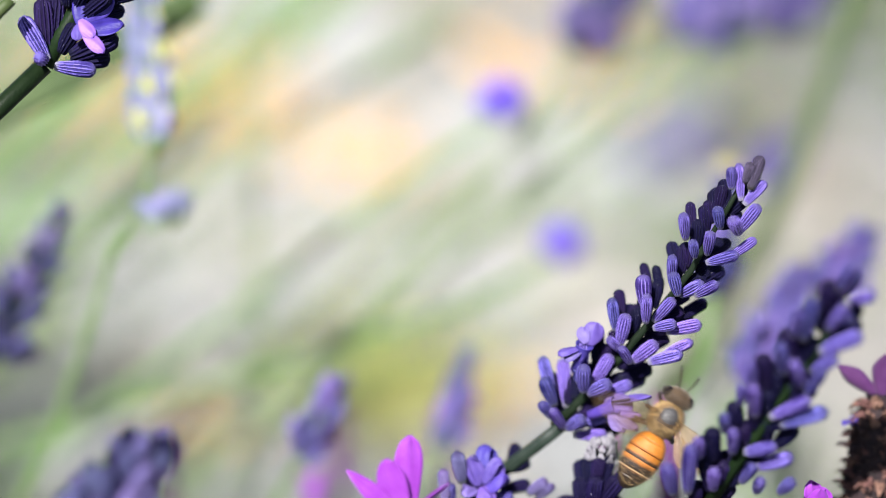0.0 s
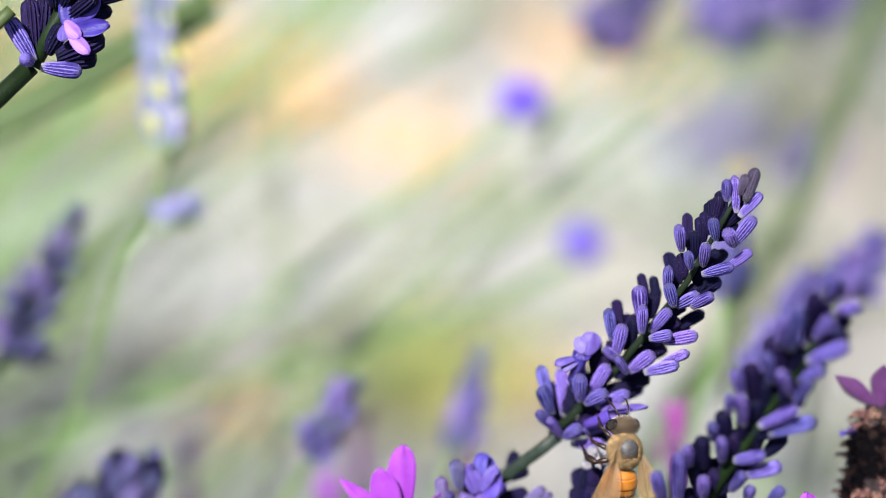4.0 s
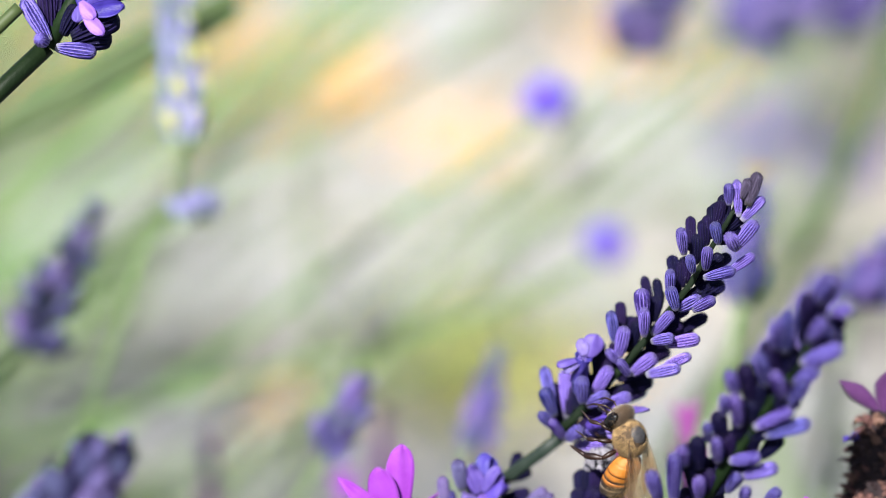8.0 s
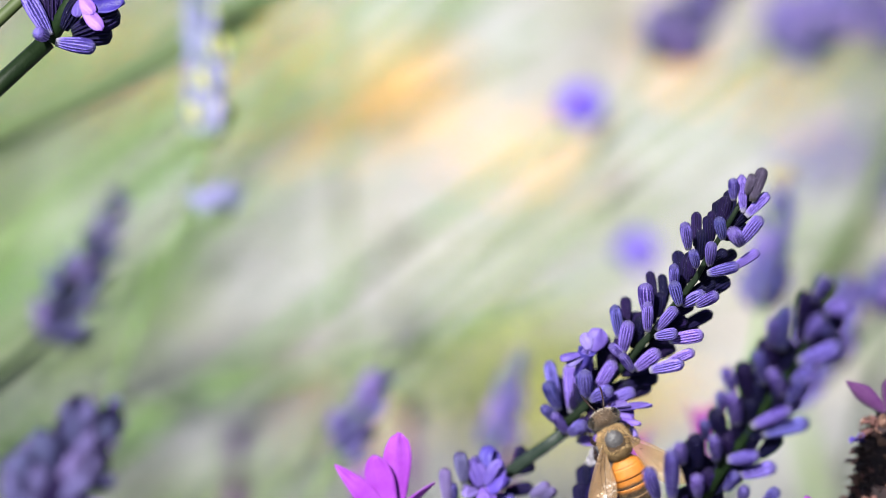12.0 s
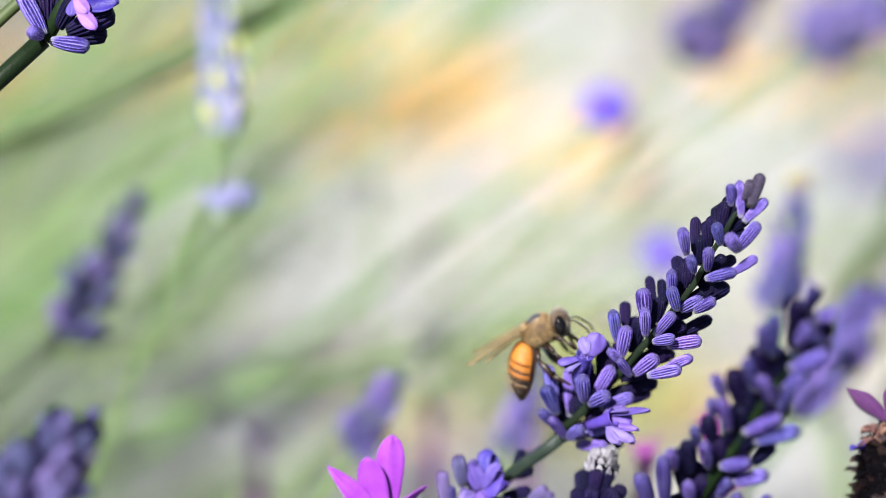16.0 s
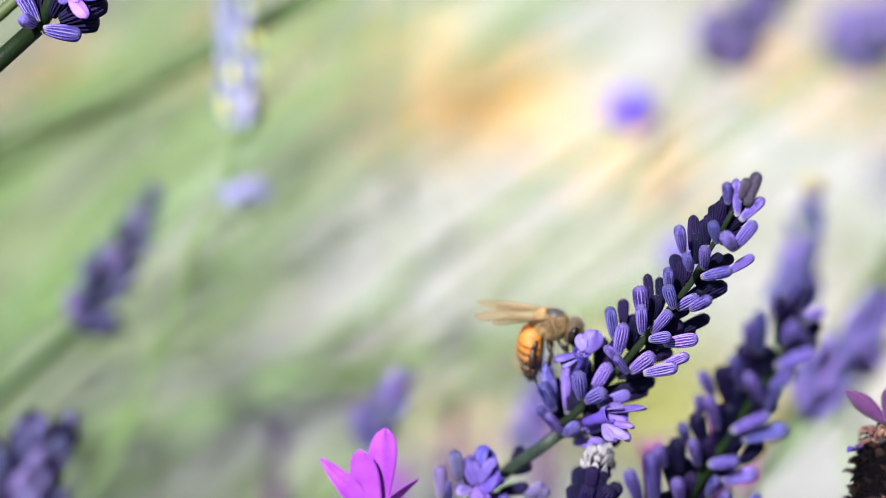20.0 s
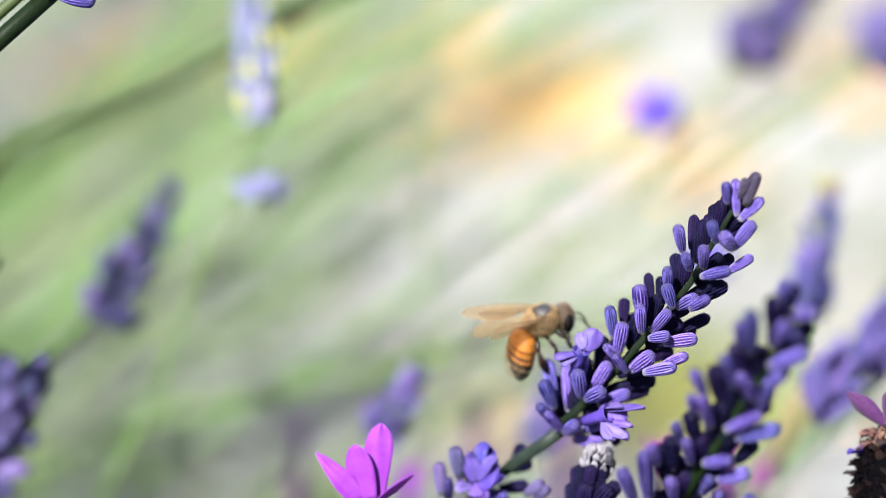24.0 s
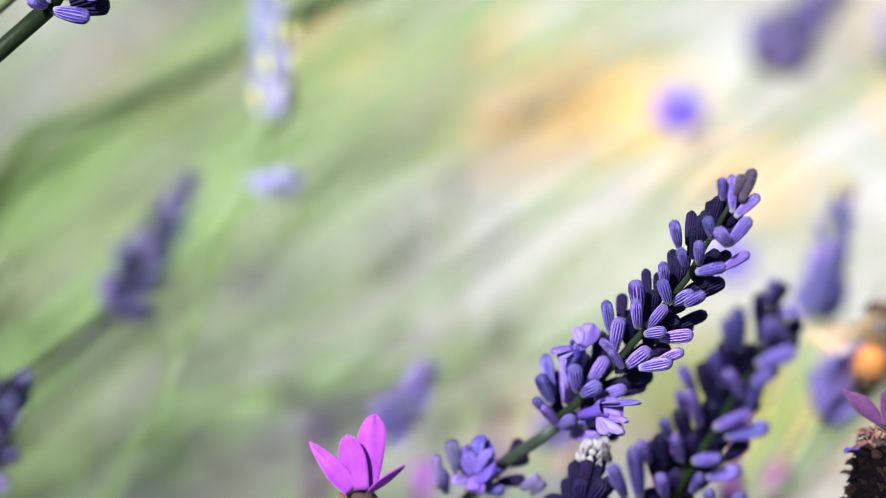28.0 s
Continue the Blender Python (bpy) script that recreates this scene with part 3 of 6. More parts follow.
# ---- the main lavender head ----
def main_lavender():
    base = site(13.5, -21.2, 1.035)
    tip = site(36.0, 7.0, 0.968)
    axis = (tip - base).normalized()
    m = frame_on(base, axis, VIEW.translation - (base + tip) / 2)
    head = thing("lavender_flower", m, "violet lavender head in full sun with two open lilac florets", "flower", "lavender flowers")
    inv = m.inverted()
    axis_line = [site(13.6, -21.3, 1.040), site(15.9, -19.2, 1.035), site(18.4, -16.7, 1.029), site(21.0, -13.9, 1.022), site(23.8, -10.7, 1.015), site(26.7, -7.2, 1.007), site(29.0, -4.4, 1.001), site(30.6, -1.5, 0.995), site(33.1, 2.5, 0.986), site(35.0, 6.0, 0.979)]
    part("rachis", mesh("rachis", *tube([inv @ p for p in axis_line], [0.00062 - 0.00004 * i for i in range(len(axis_line))], 12, 4, 0.12), STEM_RACHIS_SHADE), head)
    line = [site(14.3, -21.4, 1.036), site(12.2, -23.0, 1.041), site(8.7, -25.4, 1.046), site(5.1, -28.5, 1.060), site(1.2, -32.4, 1.075)]
    rest = bezier(line[-1], line[-1] + (line[-1] - line[-2]) * 2.0, Vector((-0.20, 0.30, 0.12)), Vector((-0.21, 0.30, 0.0)), 14)
    path = line + rest[1:]
    part("stem", mesh("stem", *tube([inv @ p for p in path], [0.00075] + [0.00078] * (len(path) - 1), 16, 4, 0.1), STEM_MAIN), head)
    # calyces whorl by whorl, from the lowest up: foot, tip and half width
    for material, ring in (
        (CALYX, ((14.5, -21.5, 1.031, 12.9, -19.4, 1.020, 0.62), (13.6, -20.4, 1.035, 11.8, -18.6, 1.024, 0.62), (13.6, -18.9, 1.033, 12.2, -15.8, 1.024, 0.81), (13.5, -18.1, 1.036, 12.5, -13.4, 1.034, 0.72), (14.9, -21.6, 1.030, 16.4, -20.6, 1.019, 0.75), (15.8, -22.4, 1.036, 19.3, -22.6, 1.028, 0.68), (17.2, -20.9, 1.039, 21.0, -22.3, 1.043, 0.85), (15.2, -19.2, 1.038, 14.9, -13.7, 1.038, 0.78), (14.3, -19.4, 1.040, 13.6, -15.2, 1.042, 0.72), (16.8, -21.3, 1.033, 19.6, -20.2, 1.023, 0.65))),
        (CALYX, ((16.7, -17.5, 1.023, 16.5, -14.7, 1.012, 0.81), (16.7, -15.3, 1.025, 16.7, -11.8, 1.016, 0.75), (17.3, -17.8, 1.023, 19.4, -16.8, 1.012, 0.81), (18.6, -18.3, 1.027, 22.2, -16.9, 1.020, 0.72), (17.9, -16.8, 1.025, 19.9, -13.6, 1.018, 0.78), (16.0, -16.5, 1.022, 15.7, -15.0, 1.017, 0.36), (18.4, -14.6, 1.029, 18.9, -10.6, 1.032, 0.78), (20.9, -16.3, 1.028, 24.8, -15.2, 1.032, 0.91), (20.0, -17.7, 1.031, 24.1, -16.3, 1.034, 0.78), (17.4, -16.3, 1.032, 17.0, -13.1, 1.037, 0.65))),
        (CALYX, ((20.9, -13.2, 1.017, 19.5, -11.7, 1.010, 0.52), (21.9, -14.6, 1.013, 20.6, -12.8, 1.005, 0.55), (20.8, -12.5, 1.016, 21.5, -9.1, 1.008, 0.78), (20.4, -10.8, 1.014, 19.9, -7.3, 1.006, 0.65), (21.3, -9.2, 1.018, 21.2, -6.3, 1.024, 0.65), (22.3, -14.4, 1.018, 24.9, -12.5, 1.009, 0.81), (23.9, -14.6, 1.011, 27.6, -13.8, 1.004, 0.72), (25.9, -13.7, 1.013, 28.8, -12.5, 1.004, 0.59), (22.5, -10.9, 1.019, 22.3, -7.9, 1.025, 0.72), (24.1, -13.1, 1.021, 26.7, -11.9, 1.027, 0.72), (22.1, -11.9, 1.021, 21.6, -9.6, 1.028, 0.65))),
        (CALYX, ((23.6, -10.1, 1.005, 23.6, -7.1, 0.995, 0.65), (23.6, -8.2, 1.007, 23.3, -4.8, 0.999, 0.88), (24.7, -10.0, 1.009, 26.8, -7.6, 1.000, 0.65), (24.5, -10.8, 1.005, 26.9, -10.4, 0.999, 0.65), (26.1, -11.2, 1.009, 29.9, -10.6, 1.002, 0.75), (27.1, -10.0, 1.013, 31.0, -8.0, 1.015, 0.72), (24.5, -7.0, 1.011, 23.9, -3.4, 1.016, 0.55), (25.6, -7.0, 1.010, 25.3, -3.8, 1.016, 0.55), (25.1, -8.0, 1.012, 25.7, -5.1, 1.018, 0.65), (26.7, -10.5, 1.014, 29.3, -9.5, 1.021, 0.72))),
        (CALYX, ((26.6, -5.7, 1.001, 26.6, -2.8, 0.990, 0.59), (27.2, -7.2, 0.997, 26.5, -4.7, 0.990, 0.68), (27.7, -7.2, 1.002, 29.8, -6.0, 0.991, 0.72), (29.2, -7.3, 0.995, 31.5, -6.1, 0.985, 0.65), (29.6, -6.3, 1.005, 32.9, -4.3, 1.010, 0.85), (27.7, -4.5, 1.005, 27.0, -1.1, 1.010, 0.72), (28.7, -4.2, 1.003, 28.3, -1.5, 1.009, 0.65), (29.9, -5.4, 1.004, 31.7, -4.1, 1.011, 0.65))),
        (CALYX, ((28.2, -0.9, 0.992, 27.8, 1.9, 0.982, 0.62), (29.1, -0.6, 0.997, 29.2, 3.3, 1.002, 0.59), (29.1, -3.0, 0.989, 28.7, -1.2, 0.981, 0.55), (30.6, -2.7, 0.992, 30.8, -0.3, 0.981, 0.62), (30.4, -3.7, 0.989, 33.9, -2.9, 0.981, 0.65), (33.3, -3.1, 0.990, 36.2, -1.2, 0.988, 0.55), (30.3, -2.1, 0.998, 29.9, 0.9, 1.004, 0.65), (31.3, -2.9, 0.999, 33.6, -1.2, 1.005, 0.65))),
        (CALYX, ((32.1, 0.2, 0.987, 31.6, 2.5, 0.979, 0.62), (34.0, -0.5, 0.981, 33.2, 1.1, 0.972, 0.75), (34.0, -0.4, 0.986, 36.4, 2.6, 0.978, 0.72), (31.9, 1.2, 0.992, 32.2, 4.8, 0.997, 0.78), (33.1, 0.9, 0.991, 33.6, 3.2, 0.998, 0.72))),
        (CALYX, ((33.3, 4.6, 0.979, 33.2, 7.0, 0.973, 0.55), (34.4, 3.2, 0.980, 34.2, 7.4, 0.976, 0.52), (34.7, 2.7, 0.980, 37.3, 5.3, 0.978, 0.59), (33.0, 2.1, 0.990, 32.9, 5.6, 0.995, 0.72), (34.9, 3.8, 0.985, 35.0, 6.4, 0.989, 0.59))),
        (BROWN_BUD, ((35.4, 4.4, 0.977, 36.7, 8.2, 0.974, 0.68), (34.8, 5.2, 0.977, 35.5, 7.4, 0.972, 0.52))),
    ):
        for fx, fy, fk, tx, ty, tk, w in ring:
            foot, end = site(fx, fy, fk), site(tx, ty, tk)
            # calyces tilting away from the viewer get shade through their colour
            calyx(head, inv @ frame_on(foot, end - foot, ahead(0, 0.3, 1)), CALYX_INDIGO_SHADE if material is CALYX and tk > fk else material, True, (end - foot).length, w * 0.92)
    # added calyces close round the stem, behind the open ones, coloured as shade
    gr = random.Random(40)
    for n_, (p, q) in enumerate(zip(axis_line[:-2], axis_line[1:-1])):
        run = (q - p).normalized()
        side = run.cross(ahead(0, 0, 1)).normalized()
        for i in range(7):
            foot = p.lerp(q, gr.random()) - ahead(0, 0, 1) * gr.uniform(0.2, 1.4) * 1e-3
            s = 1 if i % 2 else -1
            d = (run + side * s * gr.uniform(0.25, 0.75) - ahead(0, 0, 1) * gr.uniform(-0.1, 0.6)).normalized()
            calyx(head, inv @ frame_on(foot + side * s * 0.0006, d, ahead(0, 0.3, 1)), CALYX_INDIGO_SHADE, True, gr.uniform(3.2, 4.1) * (1 - 0.03 * n_) * 1e-3, gr.uniform(0.58, 0.72))
    # open florets
    tube_ = lathe([(0, 0.0006), (0.002, 0.0007), (0.0034, 0.001), (0.0036, 0.0011), (0.0034, 0.0008), (0.0022, 0.0005)], 12)
    part("corolla", mesh("corolla", *tube_, PETAL_DEEP), head, inv @ frame_on(site(15.8, -15.2, 1.020), site(16.8, -12.3, 1.014) - site(15.8, -15.2, 1.020), ahead(0, 0, 1)))
    part("corolla", mesh("corolla", *tube_, PETAL_DEEP), head, inv @ frame_on(site(17.2, -20.3, 1.021), site(19.8, -19.4, 1.015) - site(17.2, -20.3, 1.021), ahead(0, 1, 0)))
    petal_at(head, site(17.3, -12.4, 1.014), site(18.5, -9.9, 1.014), 2.5, PETAL, (0.3, 0.4, 1), 0.1, -0.2, ruffle=0.05)
    petal_at(head, site(17.0, -12.2, 1.014), site(16.4, -10.3, 1.014), 1.5, PETAL_PINK, (-0.4, 0.5, 1), 0.2, 0.2, ruffle=0.06)
    petal_at(head, site(16.6, -12.5, 1.014), site(13.7, -12.8, 1.013), 1.5, PETAL, (-0.1, 0.9, 0.5), 0.15, -0.2, ruffle=0.12)
    petal_at(head, site(16.6, -12.7, 1.014), site(14.4, -13.6, 1.013), 1.6, PETAL_PINK, (-0.3, 0.6, 0.8), 0.25, 0.2, ruffle=0.12)
    petal_at(head, site(16.5, -12.8, 1.014), site(15.5, -14.0, 1.014), 1.4, PETAL, (-0.2, 0.4, 1), 0.3, -0.3, ruffle=0.12)
    petal_at(head, site(19.8, -19.0, 1.017), site(24.1, -18.3, 1.013), 1.5, PETAL, (0.1, 0.9, 0.5), 0.05, 0.25, ruffle=0.1)
    petal_at(head, site(19.0, -18.7, 1.017), site(21.6, -18.3, 1.013), 1.3, PETAL_PINK, (0.0, 0.95, 0.4), 0.1, 0.3, ruffle=0.12)
    petal_at(head, site(19.1, -18.5, 1.019), site(21.9, -20.2, 1.015), 3.0, PETAL, (0.1, 0.5, 0.9), 0.1, 0.3, ruffle=0.12)
    petal_at(head, site(19.4, -19.9, 1.016), site(22.4, -21.4, 1.009), 2.1, PETAL_PINK, (0.1, 0.7, 0.7), 0.25, -0.3, ruffle=0.16)
    petal_at(head, site(19.4, -20.0, 1.016), site(20.4, -21.8, 1.009), 1.8, PETAL_PINK, (-0.2, 0.5, 1), 0.3, -0.3, ruffle=0.16)
    petal_at(head, site(19.9, -20.0, 1.017), site(22.7, -20.1, 1.011), 1.4, PETAL, (0.3, 0.7, 0.7), 0.2, -0.3, ruffle=0.14)
    # a looser whorl lower on the same stem
    for foot, end, w, mt in ((site(1.0, -29.2, 1.038), site(0.7, -25.4, 1.034), 0.66, CALYX_GREY), (site(3.0, -27.1, 1.039), site(2.4, -23.7, 1.033), 0.75, CALYX_GREY), (site(1.8, -29.6, 1.043), site(1.5, -27.1, 1.036), 0.60, CALYX), (site(5.3, -28.1, 1.043), site(7.3, -26.9, 1.033), 0.60, CALYX_INDIGO_SHADE), (site(4.7, -28.9, 1.043), site(3.9, -26.0, 1.041), 0.66, CALYX_INDIGO_SHADE), (site(8.7, -25.9, 1.048), site(10.9, -24.9, 1.046), 0.78, CALYX_INDIGO_SHADE), (site(8.7, -25.6, 1.050), site(9.7, -23.0, 1.052), 0.60, CALYX_INDIGO_SHADE), (site(7.5, -28.2, 1.046), site(10.7, -27.6, 1.042), 0.66, CALYX_INDIGO_SHADE), (site(10.4, -28.7, 1.042), site(12.5, -27.3, 1.036), 0.60, CALYX_GREY), (site(5.9, -28.8, 1.043), site(8.6, -29.1, 1.036), 0.66, CALYX), (site(11.4, -29.3, 1.044), site(13.2, -27.9, 1.034), 0.48, CALYX_GREY), (site(6.5, -27.5, 1.047), site(5.8, -24.7, 1.049), 0.60, CALYX_INDIGO_SHADE)):
        calyx(head, inv @ frame_on(foot, end - foot, ahead(0, 0.3, 1)), mt, True, (end - foot).length, w)
    petal_at(head, site(4.6, -27.7, 1.035), site(3.8, -24.6, 1.031), 2.3, PETAL, (-0.5, 0.4, 1), 0.2, -0.4, ruffle=0.25)
    petal_at(head, site(5.1, -27.7, 1.035), site(7.6, -26.4, 1.029), 2.8, PETAL_DEEP, (0.1, 0.8, 0.6), 0.1, -0.4, ruffle=0.25)
    petal_at(head, site(5.1, -27.4, 1.035), site(6.6, -23.6, 1.033), 2.8, PETAL_DEEP, (0.4, 0.2, 0.9), 0.3, -0.5, ruffle=0.3)
    petal_at(head, site(5.0, -27.6, 1.033), site(5.6, -28.9, 1.027), 2.4, PETAL, (0.0, 0.6, 0.8), 0.3, -0.3, ruffle=0.25)
    petal_at(head, site(5.3, -27.5, 1.033), site(7.2, -25.4, 1.027), 2.2, PETAL, (0.5, 0.5, 0.8), 0.2, -0.5, ruffle=0.3)
    petal_at(head, site(4.5, -27.9, 1.033), site(3.0, -27.6, 1.029), 2.0, PETAL_PINK, (-0.3, 0.7, 0.8), 0.2, -0.3, ruffle=0.25)
    return head


main_head = main_lavender()

# ---- neighbours in the plane of focus ----
def right_lavender():
    """The neighbour that leans nearer to the lens: loose whorls of sunlit calyces before shade-coloured ones."""
    gr = random.Random(12)
    base, tip = site(27.3, -32.0, 0.978), site(43.9, -7.0, 0.897)
    head = lavender(base, tip, 0, CALYX, True, "violet lavender head leaning on a dark stem", down=ahead(-0.6, -0.78, -0.1))
    inv = head.matrix_world.inverted()
    ln = (tip - base).length

    def bud(fx, fy, fk, tx, ty, tk, w, material):
        foot, end = site(fx, fy, fk), site(tx, ty, tk)
        calyx(head, inv @ frame_on(foot, end - foot, ahead(0, 0.3, 1)), material, True, max(0.0034, (end - foot).length), w)

    # sunlit calyces whorl by whorl, from the lowest up: foot, tip and half width
    for ring in (
        ((28.8, -28.6, 0.961, 28.6, -26.3, 0.947, 0.62), (25.9, -28.8, 0.963, 25.7, -23.3, 0.939, 0.78), (32.0, -27.9, 0.958, 33.2, -26.0, 0.945, 0.60), (33.8, -29.1, 0.961, 34.0, -27.6, 0.950, 0.60), (36.4, -29.3, 0.961, 37.7, -28.0, 0.950, 0.60), (24.2, -28.8, 0.963, 23.1, -25.5, 0.946, 0.70)),
        ((29.7, -22.1, 0.941, 29.3, -20.1, 0.928, 0.58), (30.8, -24.5, 0.948, 30.4, -21.8, 0.933, 0.62), (33.7, -26.3, 0.953, 37.4, -25.3, 0.942, 0.70), (32.2, -24.5, 0.948, 35.6, -24.1, 0.938, 0.66), (27.1, -24.8, 0.950, 26.5, -22.7, 0.937, 0.55)),
        ((33.1, -20.4, 0.935, 32.3, -16.9, 0.917, 0.68), (36.1, -21.6, 0.937, 41.1, -20.3, 0.925, 0.74), (34.9, -20.7, 0.935, 39.2, -18.9, 0.922, 0.64), (31.3, -19.1, 0.931, 31.3, -17.0, 0.918, 0.50)),
        ((36.2, -15.8, 0.920, 35.1, -12.4, 0.903, 0.68), (38.3, -17.2, 0.924, 36.7, -14.4, 0.909, 0.70), (32.7, -16.9, 0.924, 31.7, -14.3, 0.910, 0.60), (38.9, -18.3, 0.927, 40.4, -15.4, 0.911, 0.62)),
        ((38.1, -12.0, 0.908, 38.5, -7.4, 0.887, 0.74), (40.1, -13.5, 0.912, 44.6, -11.8, 0.899, 0.74), (39.3, -15.8, 0.919, 41.8, -14.3, 0.907, 0.62), (36.9, -11.6, 0.907, 37.1, -8.6, 0.891, 0.55)),
        ((40.9, -11.0, 0.904, 42.4, -8.5, 0.889, 0.62), (43.1, -7.8, 0.894, 45.3, -7.4, 0.885, 0.60), (43.6, -10.5, 0.902, 41.8, -8.9, 0.891, 0.60), (41.9, -6.5, 0.890, 42.8, -4.1, 0.876, 0.55)),
    ):
        for row in ring:
            bud(*row, CALYX)
    # behind them, darker ones whose colour puts in the shade
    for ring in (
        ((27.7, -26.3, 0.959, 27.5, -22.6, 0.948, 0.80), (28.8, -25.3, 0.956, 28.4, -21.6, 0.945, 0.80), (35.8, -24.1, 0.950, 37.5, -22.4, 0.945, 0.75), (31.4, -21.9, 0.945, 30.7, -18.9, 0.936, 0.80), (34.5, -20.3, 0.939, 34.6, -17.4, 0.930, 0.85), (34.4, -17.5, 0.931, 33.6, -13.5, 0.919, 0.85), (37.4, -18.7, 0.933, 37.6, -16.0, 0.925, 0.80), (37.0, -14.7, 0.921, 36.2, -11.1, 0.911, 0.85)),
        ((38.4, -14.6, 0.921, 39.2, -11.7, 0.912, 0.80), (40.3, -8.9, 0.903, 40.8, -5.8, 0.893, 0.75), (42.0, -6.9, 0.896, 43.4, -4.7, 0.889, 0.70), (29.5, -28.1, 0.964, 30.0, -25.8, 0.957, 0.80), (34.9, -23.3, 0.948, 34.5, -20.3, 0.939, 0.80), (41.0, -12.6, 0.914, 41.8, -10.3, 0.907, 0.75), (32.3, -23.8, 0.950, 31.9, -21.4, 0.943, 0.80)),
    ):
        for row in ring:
            bud(*row, CALYX_INDIGO_SHADE)
    # more shade-coloured calyces fill the inside of the head
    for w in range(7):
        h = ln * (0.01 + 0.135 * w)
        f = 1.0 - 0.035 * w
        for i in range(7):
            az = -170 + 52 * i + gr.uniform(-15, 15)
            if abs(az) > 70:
                calyx(head, place_bud(h + gr.uniform(-0.6, 1.2) * 1e-3, az, 0.0007, az, 26 + gr.uniform(-8, 8)), CALYX_INDIGO_SHADE, True, 4.6e-3 * f, 0.72)
    return head


right_head = right_lavender()
TL_FOOT = Vector((-0.26, 0.27, 0.0))
LL_FOOT = Vector((-0.22, 0.22, 0.0))
RL_FOOT = Vector((-0.18, 0.26, 0.0))
tl_head = lavender(site(-43.7, 21.5, 1.000), site(-33.9, 37.4, 1.000), 4, CALYX_INDIGO_SHADE, True, "dark indigo lavender head on a thick green stem", length=0.0056, count=8, rad=0.0014, lean=40, width=0.9, taper=0.9, stem_r=0.00105, down=ahead(-0.76, -0.65, 0.0), foot=TL_FOOT, start=0.0065)
tl_inv = tl_head.matrix_world.inverted()
for foot_, tip_, mt, wd in ((site(-43.5, 22.0, 0.996), site(-46.3, 27.0, 0.992), CALYX, 0.85), (site(-43.9, 21.9, 0.996), site(-44.8, 22.3, 0.980), CALYX_BRIGHT, 0.72), (site(-42.7, 21.3, 0.994), site(-38.4, 20.6, 0.988), CALYX, 0.8), (site(-40.8, 22.3, 0.996), site(-35.8, 24.6, 0.992), CALYX_INDIGO_SHADE, 1.25), (site(-40.8, 21.9, 0.998), site(-36.5, 22.2, 0.996), CALYX_INDIGO_SHADE, 1.05), (site(-43.3, 22.7, 1.000), site(-43.7, 29.1, 0.998), CALYX_INDIGO_SHADE, 1.0), (site(-42.8, 22.7, 1.002), site(-42.0, 29.1, 1.000), CALYX_INDIGO_SHADE, 1.0), (site(-41.9, 22.8, 0.998), site(-40.1, 26.0, 0.994), CALYX_INDIGO_SHADE, 0.9)):
    calyx(tl_head, tl_inv @ frame_on(foot_, tip_ - foot_, ahead(0, 0, 1)), mt, True, max(0.003, (tip_ - foot_).length), wd)
petal_at(tl_head, site(-39.7, 25.5, 0.990), site(-35.4, 26.3, 0.985), 3.0, PETAL_INDIGO, (0, 0.7, 0.8), 0.15, -0.2, ruffle=0.08)
petal_at(tl_head, site(-39.5, 26.0, 0.992), site(-36.5, 29.4, 0.988), 3.0, PETAL_DEEP, (0.3, 0.3, 1), 0.15, -0.2, ruffle=0.08)
petal_at(tl_head, site(-39.8, 25.7, 0.992), site(-39.2, 29.4, 0.990), 2.6, PETAL_INDIGO, (0, 0.3, 1), 0.15, -0.2, ruffle=0.08)
petal_at(tl_head, site(-40.0, 26.5, 0.986), site(-38.8, 24.6, 0.982), 1.7, PETAL_MAUVE, (0, 0.5, 1), 0.15, -0.2, ruffle=0.08)
petal_at(tl_head, site(-39.8, 25.2, 0.985), site(-37.8, 22.9, 0.980), 1.7, PETAL_MAUVE, (0, 0.5, 1), 0.15, -0.2, ruffle=0.08)
petal_at(tl_head, site(-40.2, 26.0, 0.987), site(-40.7, 24.3, 0.984), 1.4, PETAL, (-0.3, 0.5, 1), 0.15, -0.2, ruffle=0.08)
dark_head = lavender(site(16.7, -33.5, 1.030), site(18.8, -24.1, 1.030), 3, CALYX_INDIGO_SHADE, True, "dark lavender head with faded whitish florets at its tip", length=0.005, count=8, down=ahead(-0.3, -0.9, 0.0))
for i in range(70):
    az, up_ = rng.uniform(0, 360), rng.uniform(0, 1)
    h_ = (site(18.8, -24.1, 1.030) - site(16.7, -33.5, 1.030)).length
    part("faded_floret", mesh("faded_floret", *blade(0.0009, 0.0008, 0.5, 0.9, 0.0001, 3, 3, 0.5, 0.3), PETAL_WHITE), dark_head, place_bud(h_ - 0.0016 + 0.0026 * up_, az, 0.0013 * (1.1 - 0.5 * up_), az, rng.uniform(20, 80)), "" if i else "faded whitish floret")
pink_left = stoechas(site(-5.9, -30.4, 0.977), ahead(-0.05, 1, 0.1), "bright magenta butterfly lavender bracts over a brown cone", ((170, 16, 6, 3.0, 0.1, 0.4), (120, 16, 5, 3.0, 0.1, 0.4)), BRACT)
petal_at(pink_left, site(-5.5, -30.2, 0.974), site(-4.6, -21.6, 0.970), 3.2, BRACT, (0.1, 0.3, 1), 0.02, -0.12, "bract", 0.05, 0.8, 0.62)
petal_at(pink_left, site(-6.4, -30.3, 0.972), site(-7.6, -24.2, 0.966), 3.4, BRACT, (-0.35, 0.3, 1), 0.05, -0.15, "bract", 0.05, 0.85, 0.5)
